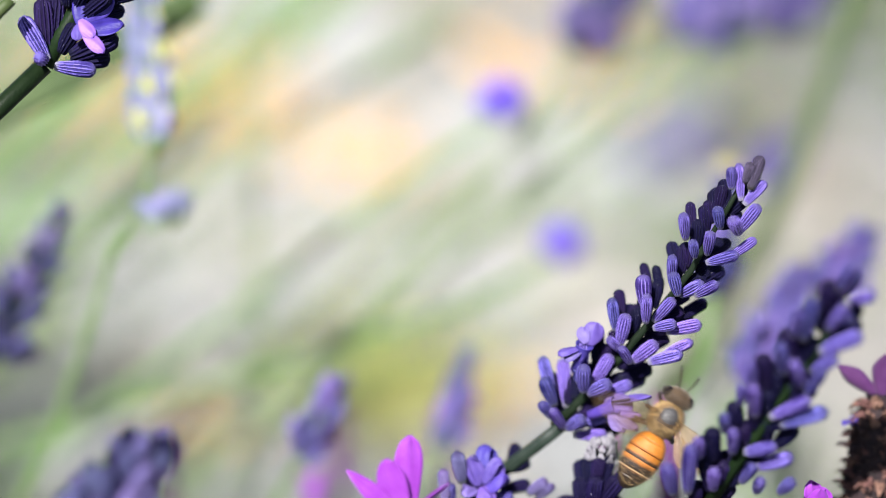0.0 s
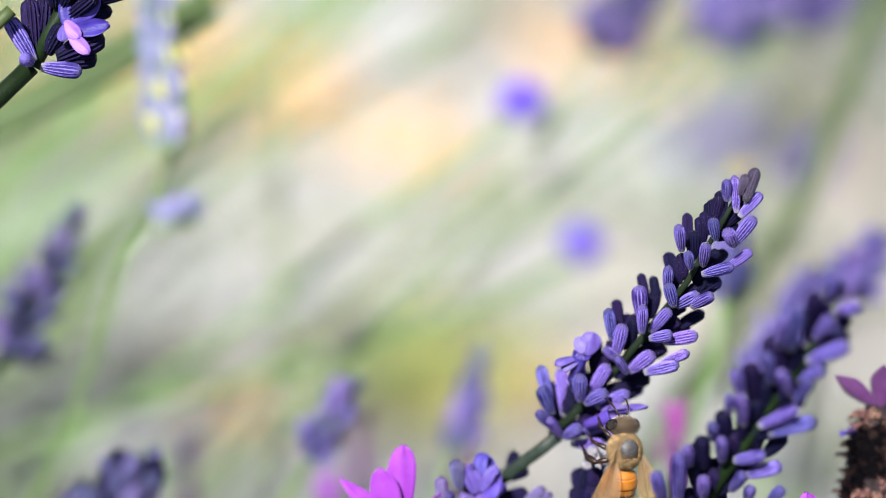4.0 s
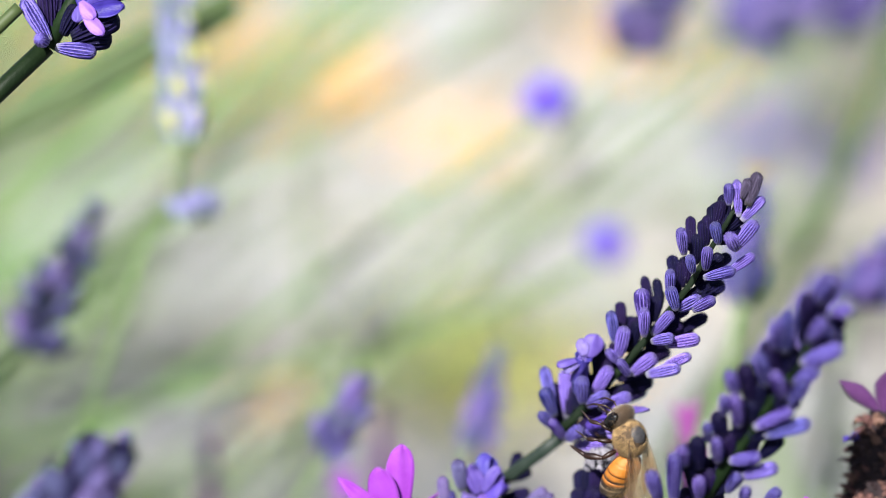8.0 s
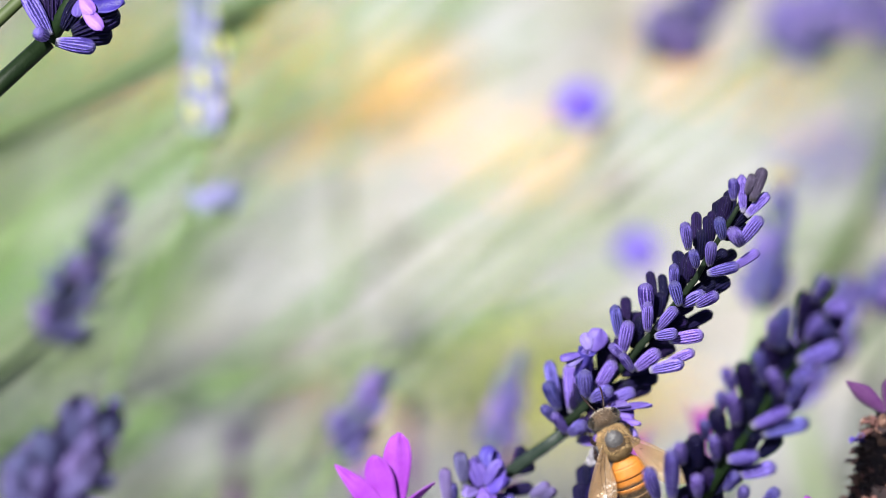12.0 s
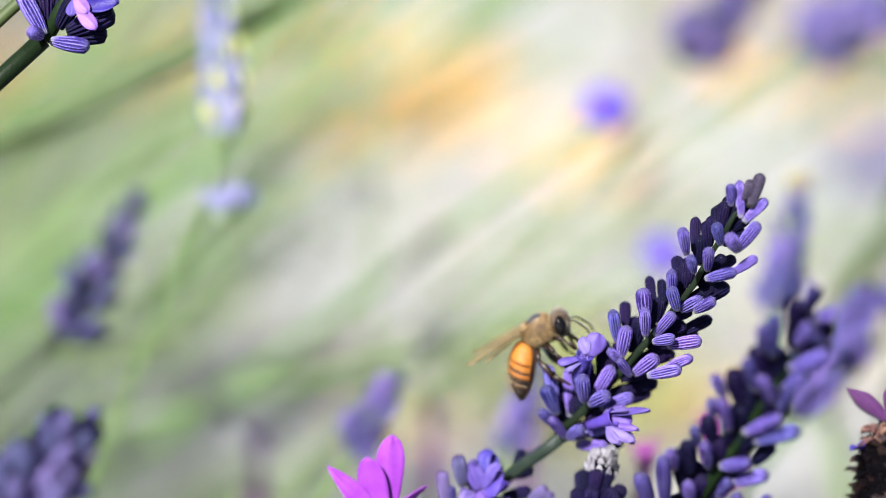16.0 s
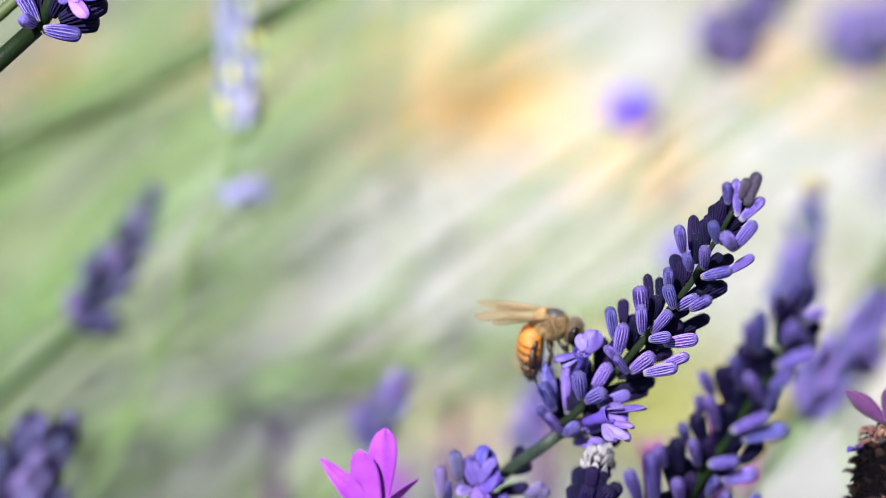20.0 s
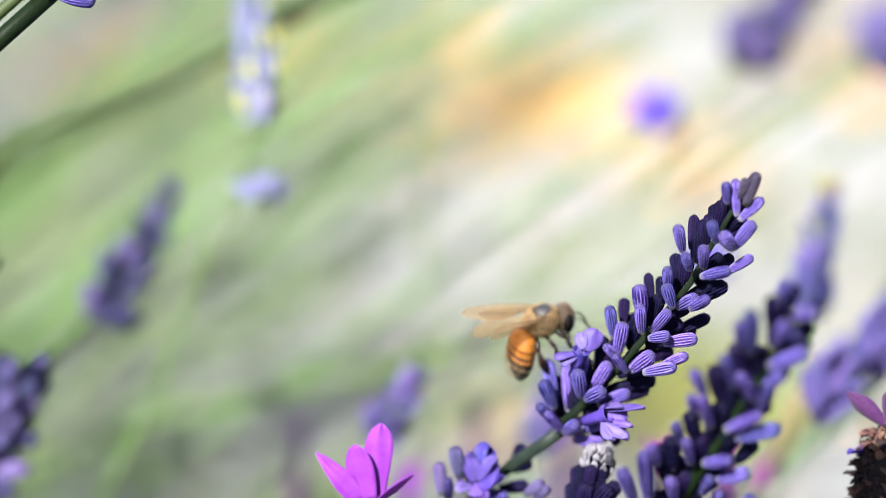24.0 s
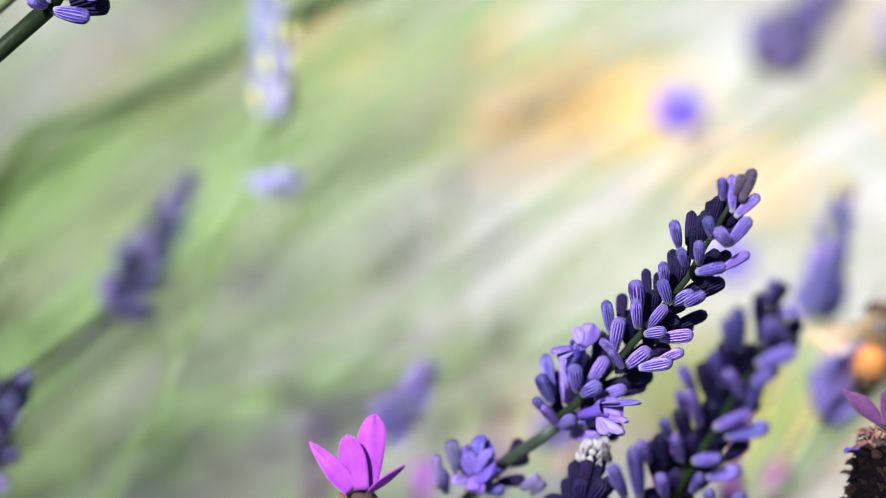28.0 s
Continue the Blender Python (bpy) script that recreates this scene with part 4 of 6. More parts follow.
petal_at(pink_left, site(-6.9, -30.4, 0.972), site(-11.1, -25.5, 0.963), 2.4, BRACT, (-0.3, 0.6, 0.8), 0.3, 0.25, "bract", 0.06, 0.7, 0.4, 0.7)
petal_at(pink_left, site(-4.9, -30.4, 0.972), site(-1.4, -26.4, 0.967), 2.2, BRACT, (0.75, -0.5, 0.45), -0.2, 0.3, "bract", 0.02, 0.5, 0.45, 0.8)
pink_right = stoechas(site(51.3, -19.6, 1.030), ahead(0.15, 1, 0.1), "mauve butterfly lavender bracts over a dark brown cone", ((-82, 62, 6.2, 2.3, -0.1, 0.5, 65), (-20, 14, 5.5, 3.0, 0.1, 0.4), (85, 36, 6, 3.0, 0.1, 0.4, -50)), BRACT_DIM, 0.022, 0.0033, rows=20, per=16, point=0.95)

for az, h_ in ((-80, -0.004), (-60, -0.016)):
    corolla(pink_right, place_bud(h_, az, 0.0024, az, 60), (PETAL_DEEP, PETAL_DEEP), 0.36)

low_pink = stoechas(site(41.9, -33.4, 0.994), ahead(0.05, 1, 0.1), "violet-pink butterfly lavender bract tips over a cone", ((0, 10, 4, 2.6, 0.1, 0.4), (170, 14, 4, 2.6, 0.1, 0.4)), BRACT, 0.016, 0.003, False)
petal_at(low_pink, site(41.9, -33.4, 0.994), site(41.7, -29.1, 0.990), 2.4, BRACT, (0, 0.3, 1), 0.1, 0.3, "bract", 0.12)
petal_at(low_pink, site(42.1, -33.4, 0.994), site(43.3, -30.1, 0.990), 2.2, BRACT, (0.3, 0.3, 1), 0.15, 0.3, "bract", 0.12)

# ---- softer heads behind and before ----
pale_head = lavender(site(-24.7, 12.0, 1.250), site(-26.3, 32.9, 1.250), 7, CALYX_PALE, False, "pale lilac lavender head with green bracts and a separate lower whorl", count=9, lean=12, rad=0.0014, width=0.85, length=0.0058, stem_mat=STEM_LEAFY, stem_r=0.00042, via=(site(-27.3, 3.3, 1.272), site(-29.6, 0.3, 1.274), site(-32.2, -7.7, 1.285), site(-35.1, -15.1, 1.297), site(-37.0, -21.2, 1.308)))
for h_ in (0.002, 0.0065, 0.011, 0.0155):
    for az in (-50, 20, 80):
        part("bract", mesh("bract", *blade(0.0036, 0.0026, 0.2, 0.3, 0.0001, 5, 4, 0.5), LEAF_LIME), pale_head, place_bud(h_, az + h_ * 9000, 0.0024, az, 24), "" if az > -50 else "lime-green bract")
whorl_ring(pale_head, -0.0108, 4, 26, 0.0050, 0.0014, CALYX_PALE, False, 10, 0.9)
whorl_ring(pale_head, -0.0110, 3, 20, 0.0046, 0.0014, CALYX_PALE, False, 50, 0.9)
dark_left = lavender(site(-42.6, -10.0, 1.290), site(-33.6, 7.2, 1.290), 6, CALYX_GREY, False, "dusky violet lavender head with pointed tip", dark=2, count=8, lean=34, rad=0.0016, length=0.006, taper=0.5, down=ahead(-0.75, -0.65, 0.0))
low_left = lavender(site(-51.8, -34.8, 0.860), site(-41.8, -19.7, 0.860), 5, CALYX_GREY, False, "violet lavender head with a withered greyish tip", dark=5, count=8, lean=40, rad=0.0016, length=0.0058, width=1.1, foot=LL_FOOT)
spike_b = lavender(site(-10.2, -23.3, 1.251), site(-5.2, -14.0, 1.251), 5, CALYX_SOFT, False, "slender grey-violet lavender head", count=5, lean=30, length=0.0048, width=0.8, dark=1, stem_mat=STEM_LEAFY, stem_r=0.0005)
spike_c = lavender(site(7.2, -22.6, 1.318), site(11.1, -10.7, 1.318), 7, CALYX_SOFT, False, "slender pale violet lavender head", count=5, lean=20, length=0.0048, width=0.8, taper=0.5, stem_mat=STEM_LEAFY, stem_r=0.0005)
far_right = lavender(site(37.7, -7.1, 1.259), site(40.1, 8.3, 1.259), 6, CALYX_HAZE, False, "upright blue-violet lavender head with yellowish tip", count=6, lean=30, length=0.0052, width=0.85, taper=0.6, stem_mat=STEM_LEAFY, stem_r=0.0005, dark=1, down=ahead(-0.1, -0.99, 0.0))
for i in range(5):
    calyx(far_right, place_bud((site(40.1, 8.3, 1.259) - site(37.7, -7.1, 1.259)).length - 0.004, i * 72, 0.0005, i * 72, 14), BUD_TIP, False, 0.0046, 0.65, label="" if i else "yellowish young bud")
for base, tip in ((site(40.0, -18.1, 1.207), site(43.6, -9.9, 1.207)), (site(44.0, -13.0, 1.257), site(48.6, -3.7, 1.258)), (site(51.1, -7.9, 1.285), site(56.7, 0.3, 1.282))):
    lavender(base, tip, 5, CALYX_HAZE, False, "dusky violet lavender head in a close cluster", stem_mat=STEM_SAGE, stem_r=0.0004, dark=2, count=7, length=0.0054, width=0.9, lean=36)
blob_one = round_head(site(17.1, 13.7, 1.476), site(18.3, 17.8, 1.476), CALYX_YOUNG, "small round lilac lavender head on slender stem", ahead(-0.78, -0.6, 0.0), 0.82, via=(site(11.5, 10.3, 1.494), site(5.7, 6.4, 1.507), site(-3.0, 0.1, 1.543), site(-11.0, -6.2, 1.578), site(-18.9, -11.8, 1.623)))
blob_two = round_head(site(23.2, -2.0, 1.494), site(25.1, 0.8, 1.493), CALYX_BRIGHT, "small round violet lavender head on slender stem", ahead(-0.85, -0.45, 0.0), 0.78, via=(site(17.3, -4.9, 1.501), site(8.4, -8.5, 1.516), site(-7.3, -12.7, 1.545), site(-22.6, -16.3, 1.585), site(-37.7, -20.2, 1.635)))
top_right = lavender(site(26.4, 22.0, 1.490), site(35.4, 31.7, 1.490), 5, CALYX_GREY, False, "deep violet lavender head on a thin stem", dark=2, count=10, lean=44, length=0.0072, width=1.3, down=ahead(-0.4, -0.9, 0.0), stem_mat=STEM_LIGHT)
top_right2 = lavender(site(41.1, 21.8, 1.520), site(52.6, 29.1, 1.520), 5, CALYX_GREY, False, "dusky violet lavender head on a thin stem", count=9, lean=36, length=0.0062, width=1.2, down=ahead(-0.8, -0.6, 0.0), stem_mat=STEM_LIGHT)
for place, lab, mt in ((site(-21.3, -24.1, 1.480), "magenta butterfly lavender bracts on a short mauve cone", BRACT), (site(-1.6, -20.9, 1.502), "mauve butterfly lavender bracts on a short mauve cone", BRACT_DIM), (site(30.5, -22.9, 1.192), "pink butterfly lavender bracts on a short mauve cone", BRACT_PALE), (site(23.0, -26.1, 1.183), "pink butterfly lavender bracts on a short mauve cone", BRACT_PALE), (site(-7.2, -29.1, 1.346), "violet-pink butterfly lavender bracts on a short mauve cone", BRACT), (site(9.1, -22.1, 1.454), "pale pink butterfly lavender bracts on a short mauve cone", BRACT_PALE), (site(32.1, -27.0, 1.363), "pink butterfly lavender bracts on a short mauve cone", BRACT_PALE)):
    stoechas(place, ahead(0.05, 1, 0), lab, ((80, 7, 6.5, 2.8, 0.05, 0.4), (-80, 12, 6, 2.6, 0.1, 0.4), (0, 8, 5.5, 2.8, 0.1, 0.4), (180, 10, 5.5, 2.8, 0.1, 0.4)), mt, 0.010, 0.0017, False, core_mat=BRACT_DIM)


# far heads on the sunny side, lost in blur
for base, tip, lab in ((site(46.5, 8.7, 2.769), site(52.0, 14.6, 2.764), "pale lilac lavender head on a farther bush"), (site(42.6, 7.9, 2.971), site(46.8, 12.6, 2.967), "pale lilac lavender head on a farther bush"), (site(39.3, 22.9, 1.607), site(48.6, 29.0, 1.602), "dusky violet lavender head on a thin stem"), (site(51.6, 23.3, 1.778), site(60.4, 30.1, 1.772), "dusky violet lavender head on a thin stem"), (site(52.6, 5.3, 2.171), site(58.7, 10.3, 2.166), "pale violet lavender head on a farther bush")):
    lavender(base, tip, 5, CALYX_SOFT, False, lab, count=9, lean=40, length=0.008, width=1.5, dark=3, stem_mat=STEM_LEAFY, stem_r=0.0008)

def far_bush():
    """A lavender bush farther off, to the right, seen only as a blur."""
    gr = random.Random(31)
    for i in range(12):
        p = Vector((gr.uniform(0.17, 0.42), gr.uniform(0.86, 1.15), gr.uniform(0.06, 0.22)))
        d = Vector((gr.uniform(0.1, 0.6), gr.uniform(-0.2, 0.2), 1)).normalized()
        lavender(p, p + d * 0.04, 5, gr.choice((CALYX_SOFT, CALYX_GREY)), False, "lilac lavender head on a farther bush", count=8, lean=40, length=0.007, width=1.4, dark=2, stem_mat=STEM_LIGHT, stem_r=0.001, foot=Vector((p.x - 0.04, p.y + 0.02, 0)))
    leaf = blade(0.05, 0.004, 0.2, 0.2, 0.0003, 4, 2, 0.4)
    pieces = []
    for i in range(280):
        pieces.append(moved(leaf, pose(gr.gauss(0.35, 0.08), gr.gauss(1.02, 0.08), gr.uniform(0, 0.08), gr.uniform(42, 86), gr.uniform(-15, 15), gr.uniform(0, 360)) @ Matrix.Scale(gr.uniform(0.7, 1.4), 4)))
    tagged(new("far_foliage", mesh("far_foliage", *join(*pieces), LEAF)), "grey-green leaves of a farther lavender bush", "foliage", kind="stuff")


far_bush()

# ---- stems and leaves of the bush behind ----
def shoot(pts, r0, r1, material, label="thin sage-green lavender shoot arching over gravel", leaves=5, seed=0):
    """A bare arching stem with a few narrow leaves low on it."""
    gr = random.Random(seed)
    foot = pts[-1]
    n = len(pts) - 1
    st = thing("lavender_shoot", foot, label, "plant", "lavender shoots")
    part("stem", mesh("stem", *tube([q - foot for q in pts], [r0 + (r1 - r0) * j / n for j in range(n + 1)], 7), material), st)
    leaf = mesh("leaf", *blade(0.028, 0.0032, 0.25, 0.25, 0.0003, 5, 2, 0.4), LEAF)
    for i in range(leaves):
        j = n - 1 - gr.randrange(max(1, n // 2))
        d = (pts[j - 1] - pts[j]).normalized()
        z = (d + Vector((gr.uniform(-1, 1), gr.uniform(-1, 1), gr.uniform(-0.3, 0.6))) * 0.7).normalized()
        part("leaf", leaf, st, frame_on(pts[j] - foot, z, (0.3, -1, 0.2)) @ Matrix.Scale(gr.uniform(0.7, 1.4), 4))
    return st


def bush_stems():
    gr = random.Random(11)
    for i in range(60):
        k = gr.uniform(1.6, 2.8)
        x, y = gr.gauss(-36, 20), gr.uniform(-35, 30)
        p = site(x, y, k)
        if p.z < 0.03:
            continue
        d = ahead(gr.uniform(0.7, 1.0), gr.uniform(0.3, 0.9), gr.uniform(-0.2, 0.2))
        up_end = p + d * gr.uniform(0.05, 0.16)
        foot = Vector((p.x - gr.uniform(0.15, 0.35), p.y + gr.uniform(-0.05, 0.1), 0.0))
        line = bezier(up_end, p, p - d * 0.1, foot, 14)
        # the gravel behind the bee stays open
        seen = [VR.transposed() @ (q - VIEW.translation) for q in line]
        if any(-0.05 < q.x / -q.z < 0.09 and q.y / -q.z < 0.02 for q in seen):
            continue
        shoot(line, 0.0008, 0.0018, (STEM_LIGHT, STEM_LEAFY)[i % 2], seed=i)
    a, b = site(51.7, -7.6, 1.5), site(48.6, -31.0, 1.5)
    shoot(bezier(a, a.lerp(b, 0.4), b, Vector((b.x - 0.03, b.y + 0.02, 0.0)), 14), 0.0010, 0.0018, STEM_SAGE, "grey-green leafy lavender shoot beside the flowers", 8, 0)
    # a slender upright shoot
    a, b, c = site(-8.7, 29.9, 1.593), site(-8.7, 6.8, 1.614), site(-8.9, -20.6, 1.655)
    shoot(bezier(a, a.lerp(b, 0.4), b, c, 10) + bezier(c, c + (c - b) * 0.4, Vector((c.x - 0.03, c.y + 0.02, 0.1)), Vector((c.x - 0.04, c.y + 0.02, 0.0)), 8)[1:], 0.0007, 0.001, STEM_LIGHT, "slender upright pale green lavender shoot", 2, 3)
    # nearer, darker stems crossing above the others
    for a, b, c, r in ((site(-18.2, 27.5, 1.300), site(-33.5, 18.3, 1.300), site(-53.2, 10.6, 1.300), 0.0017), (site(-12.5, 31.7, 1.420), site(-30.3, 22.7, 1.420), site(-55.8, 6.8, 1.420), 0.0022), (site(-45.8, 28.5, 1.000), site(-48.1, 26.4, 1.000), site(-53.2, 21.7, 1.000), 0.0009), (site(59.6, 27.3, 1.481), site(55.2, 15.8, 1.483), site(49.1, 2.4, 1.486), 0.0020)):
        foot = Vector((c.x - 0.10, c.y + 0.03, 0.0))
        shoot(bezier(a, b, b.lerp(c, 0.5), c, 8) + bezier(c, c + (c - b) * 0.6, foot + Vector((0.02, 0, 0.12)), foot, 10)[1:], r * 0.8, r, STEM_MID, "dark green lavender shoot arching across the bush", 3)


bush_stems()


def scatter(name, piece, spots, material, label, category, seed, z=0.008, flat=(60, 120)):
    """Loose pieces lying in drifts: centre, spread and count of each."""
    gr = random.Random(seed)
    pieces = []
    for cx, cy, rx, ry, n in spots:
        for _ in range(n):
            x, y = gr.gauss(cx, rx * 0.6), gr.gauss(cy, ry * 0.6)
            m = pose(x, y, z + gr.uniform(0, 0.006), gr.uniform(*flat), gr.uniform(-15, 15), gr.uniform(0, 360))
            pieces.append(moved(piece, m @ Matrix.Scale(gr.uniform(0.7, 1.3), 4)))
    tagged(new(name, mesh(name, *join(*pieces), material)), label, category, kind="stuff")


scatter("leaf_litter", blade(0.016, 0.009, 0.15, 0.3, 0.0004, 4, 3, 0.5), ((-0.012, 0.985, 0.024, 0.028, 105), (-0.035, 0.96, 0.04, 0.03, 40), (-0.135, 1.02, 0.028, 0.035, 75), (-0.06, 1.04, 0.03, 0.03, 40), (-0.20, 0.99, 0.03, 0.05, 25), (0.085, 0.745, 0.014, 0.014, 10), (-0.012, 0.722, 0.014, 0.014, 8), (0.05, 0.925, 0.03, 0.02, 25), (0.16, 1.0, 0.04, 0.04, 30)), LEAF_DRY, "dry ochre fallen leaves on pale gravel", "leaves", 21)
scatter("pale_gravel", ball(0.007, 0.006, 0.004, (0, 0, 0), 6, 4), ((0.035, 1.05, 0.04, 0.03, 420), (-0.03, 1.11, 0.05, 0.02, 360), (-0.075, 0.90, 0.035, 0.022, 240), (-0.053, 0.808, 0.022, 0.02, 160), (-0.025, 0.852, 0.04, 0.02, 260), (0.08, 0.958, 0.035, 0.022, 260), (0.012, 0.90, 0.035, 0.02, 200), (-0.113, 0.871, 0.03, 0.02, 180), (0.14, 0.94, 0.05, 0.05, 420), (-0.19, 0.88, 0.03, 0.02, 120), (0.0, 0.80, 0.04, 0.02, 240), (0.07, 0.82, 0.05, 0.04, 400), (0.10, 0.73, 0.04, 0.03, 260), (-0.06, 0.725, 0.045, 0.025, 320), (0.0, 0.70, 0.05, 0.02, 240)), STONE_WHITE, "whitish gravel stones in loose patches", "gravel", 22, 0.002, (-20, 20))
scatter("sandy_gravel", ball(0.007, 0.006, 0.004, (0, 0, 0), 6, 4), ((-0.02, 1.01, 0.07, 0.05, 650), (-0.12, 1.03, 0.05, 0.04, 320), (0.05, 0.93, 0.06, 0.04, 420), (0.0, 0.86, 0.06, 0.03, 300), (0.0, 0.77, 0.05, 0.04, 420), (0.03, 0.72, 0.05, 0.02, 220), (0.11, 0.80, 0.05, 0.05, 300)), STONE_WARM, "sandy buff gravel stones in loose patches", "gravel", 23, 0.002, (-20, 20))


LIME = (0.046, 0.735)


def foliage():
    gr = random.Random(5)
    pieces, lime = [], []
    leaf = blade(0.05, 0.004, 0.2, 0.2, 0.0003, 4, 2, 0.4)
    for i in range(800):
        x = gr.gauss(-0.30, 0.16)
        y = gr.uniform(0.5, 1.3)
        h = gr.uniform(0.0, 0.10)
        m = pose(x, y, h, gr.uniform(42, 86), gr.uniform(-15, 15), gr.uniform(0, 360))
        pieces.append(moved(leaf, m @ Matrix.Scale(gr.uniform(0.7, 1.5), 4)))
    for i in range(110):
        s = gr.random()
        x, y = -0.28 + 0.17 * s, gr.uniform(0.50, 0.86) - 0.08 * s
        m = pose(x, y, gr.uniform(0.0, 0.08), gr.uniform(42, 86), gr.uniform(-15, 15), gr.uniform(0, 360))
        pieces.append(moved(leaf, m @ Matrix.Scale(gr.uniform(0.8, 1.6), 4)))
    for i in range(50):
        m = pose(gr.uniform(0.165, 0.30), gr.uniform(0.55, 0.90), gr.uniform(0.0, 0.05), gr.uniform(42, 86), gr.uniform(-15, 15), gr.uniform(0, 360))
        pieces.append(moved(leaf, m @ Matrix.Scale(gr.uniform(0.8, 1.6), 4)))
    for i in range(15):
        m = pose(gr.uniform(-0.15, -0.03), gr.uniform(0.60, 0.80), gr.uniform(0.0, 0.05), gr.uniform(42, 86), gr.uniform(-15, 15), gr.uniform(0, 360))
        pieces.append(moved(leaf, m @ Matrix.Scale(gr.uniform(0.8, 1.6), 4)))
    for i in range(320):
        m = pose(gr.gauss(LIME[0], 0.018), gr.gauss(LIME[1], 0.016), gr.uniform(0.01, 0.03), gr.uniform(42, 86), gr.uniform(-15, 15), gr.uniform(0, 360))
        lime.append(moved(leaf, m @ Matrix.Scale(gr.uniform(0.3, 0.5), 4)))
    # unseen leaves below the view, added to cut bounce light from the ground
    for i in range(4200):
        x, y = gr.uniform(-0.45, 0.40), gr.uniform(-0.25, 0.42)
        z = gr.uniform(0.0, max(0.02, 0.40 - max(y, 0.0) * 0.72 - 0.09))
        if z > 0.24:
            continue
        m = pose(x, y, z, gr.uniform(-70, 70), gr.uniform(0, 75), gr.uniform(0, 360))
        pieces.append(moved(leaf, m @ Matrix.Scale(gr.uniform(0.7, 1.2), 4)))
    tagged(new("lavender_foliage", mesh("lavender_foliage", *join(*pieces), LEAF)), "narrow sage-green lavender leaves, with unseen ones beneath that cut bounce light", "foliage", kind="stuff")
    tagged(new("herb_foliage", mesh("herb_foliage", *join(*lime), LEAF_LIME)), "lime-green leaves of a low herb", "foliage", kind="stuff")


foliage()

# ---- honey bee ----
BEE_DARK = mat("bee_brown", (0.0048, 0.003, 0.0024), 0.4, (0.015, 0.0072, 0.0042), 900, 0.7, bump=0.25, spec=0.35)
BEE_LEG = mat("bee_leg", (0.0024, 0.0012, 0.0009), 0.45, (0.0156, 0.0054, 0.0024), 700, 0.7, bump=0.4, spec=0.25)
BEE_FUR = mat("bee_fur", (0.1211, 0.0693, 0.0265), 0.8, (0.3352, 0.2310, 0.1149), 1600, 0.5, trans=0.12)
BEE_HEAD_FUR = mat("bee_head_fur", (0.02, 0.012, 0.007), 0.8, (0.10, 0.065, 0.035), 1200, 0.7, sheen=0.2)
BEE_SCUTUM = mat("bee_scutum", (0.009, 0.009, 0.0102), 0.55, (0.036, 0.033, 0.033), 2500, 0.7, bump=0.6, spec=0.3)
BEE_EYE = mat("bee_eye", (0.0010, 0.0008, 0.0008), 0.10, (0.002, 0.0014, 0.0012), 1500, 0.5, spec=0.25)
BEE_FACE = mat("bee_face", (0.104, 0.08, 0.052), 0.7, (0.176, 0.144, 0.104), 1500, 0.6, sheen=0.2)
BEE_SKIN = mat("bee_skin", (0.012, 0.008, 0.005), 0.7, (0.04, 0.024, 0.013), 1500, 0.6)
BEE_BELLY = mat("bee_belly", (0.045, 0.016, 0.006), 0.45, (0.09, 0.034, 0.011), 900, 0.7, bump=0.3, spec=0.35)
PALE_BAND = mat("bee_pale_hair", (0.18, 0.108, 0.0468), 0.8, (0.223, 0.158, 0.0864), 1500, 0.6, sheen=0.4)



def hairy(m):
    """Lets each hair of a coat differ in tone."""
    N, L = m.node_tree.nodes, m.node_tree.links
    hsv = next(n for n in N if n.type == "HUE_SAT")
    geo = N.new("ShaderNodeNewGeometry")
    mr = N.new("ShaderNodeMapRange")
    mr.inputs[3].default_value, mr.inputs[4].default_value = 0.3, 1.5
    L.new(geo.outputs["Random Per Island"], mr.inputs[0])
    L.new(mr.outputs[0], hsv.inputs["Value"])


hairy(BEE_FUR)
hairy(BEE_HEAD_FUR)


def banded(name, front, back, edge):
    """A tergite's colour: one towards the waist, another on its rear margin."""
    m = mat(name, front, 0.5, tuple(c * 1.3 for c in front), 1400, 0.6, bump=0.6, bump_scale=6000, coat=0.06, spec=0.3)
    N, L = m.node_tree.nodes, m.node_tree.links
    hsv = next(n for n in N if n.type == "HUE_SAT")
    old = hsv.inputs["Color"].links[0].from_socket
    tc = next(n for n in N if n.type == "TEX_COORD")
    sep = N.new("ShaderNodeSeparateXYZ")
    L.new(tc.outputs["Generated"], sep.inputs[0])
    nz = next(n for n in N if n.type == "TEX_NOISE")
    add = N.new("ShaderNodeMath")
    add.operation = "MULTIPLY_ADD"
    add.inputs[1].default_value = 0.25
    L.new(nz.outputs["Fac"], add.inputs[0])
    L.new(sep.outputs[0], add.inputs[2])
    mr = N.new("ShaderNodeMapRange")
    mr.inputs[1].default_value, mr.inputs[2].default_value = edge + 0.26, edge - 0.02
    L.new(add.outputs[0], mr.inputs[0])
    mx = N.new("ShaderNodeMix")
    mx.data_type = "RGBA"
    L.new(mr.outputs[0], mx.inputs[0])
    L.new(old, mx.inputs[6])
    mx.inputs[7].default_value = (*back, 1)
    L.new(mx.outputs[2], hsv.inputs["Color"])
    return m


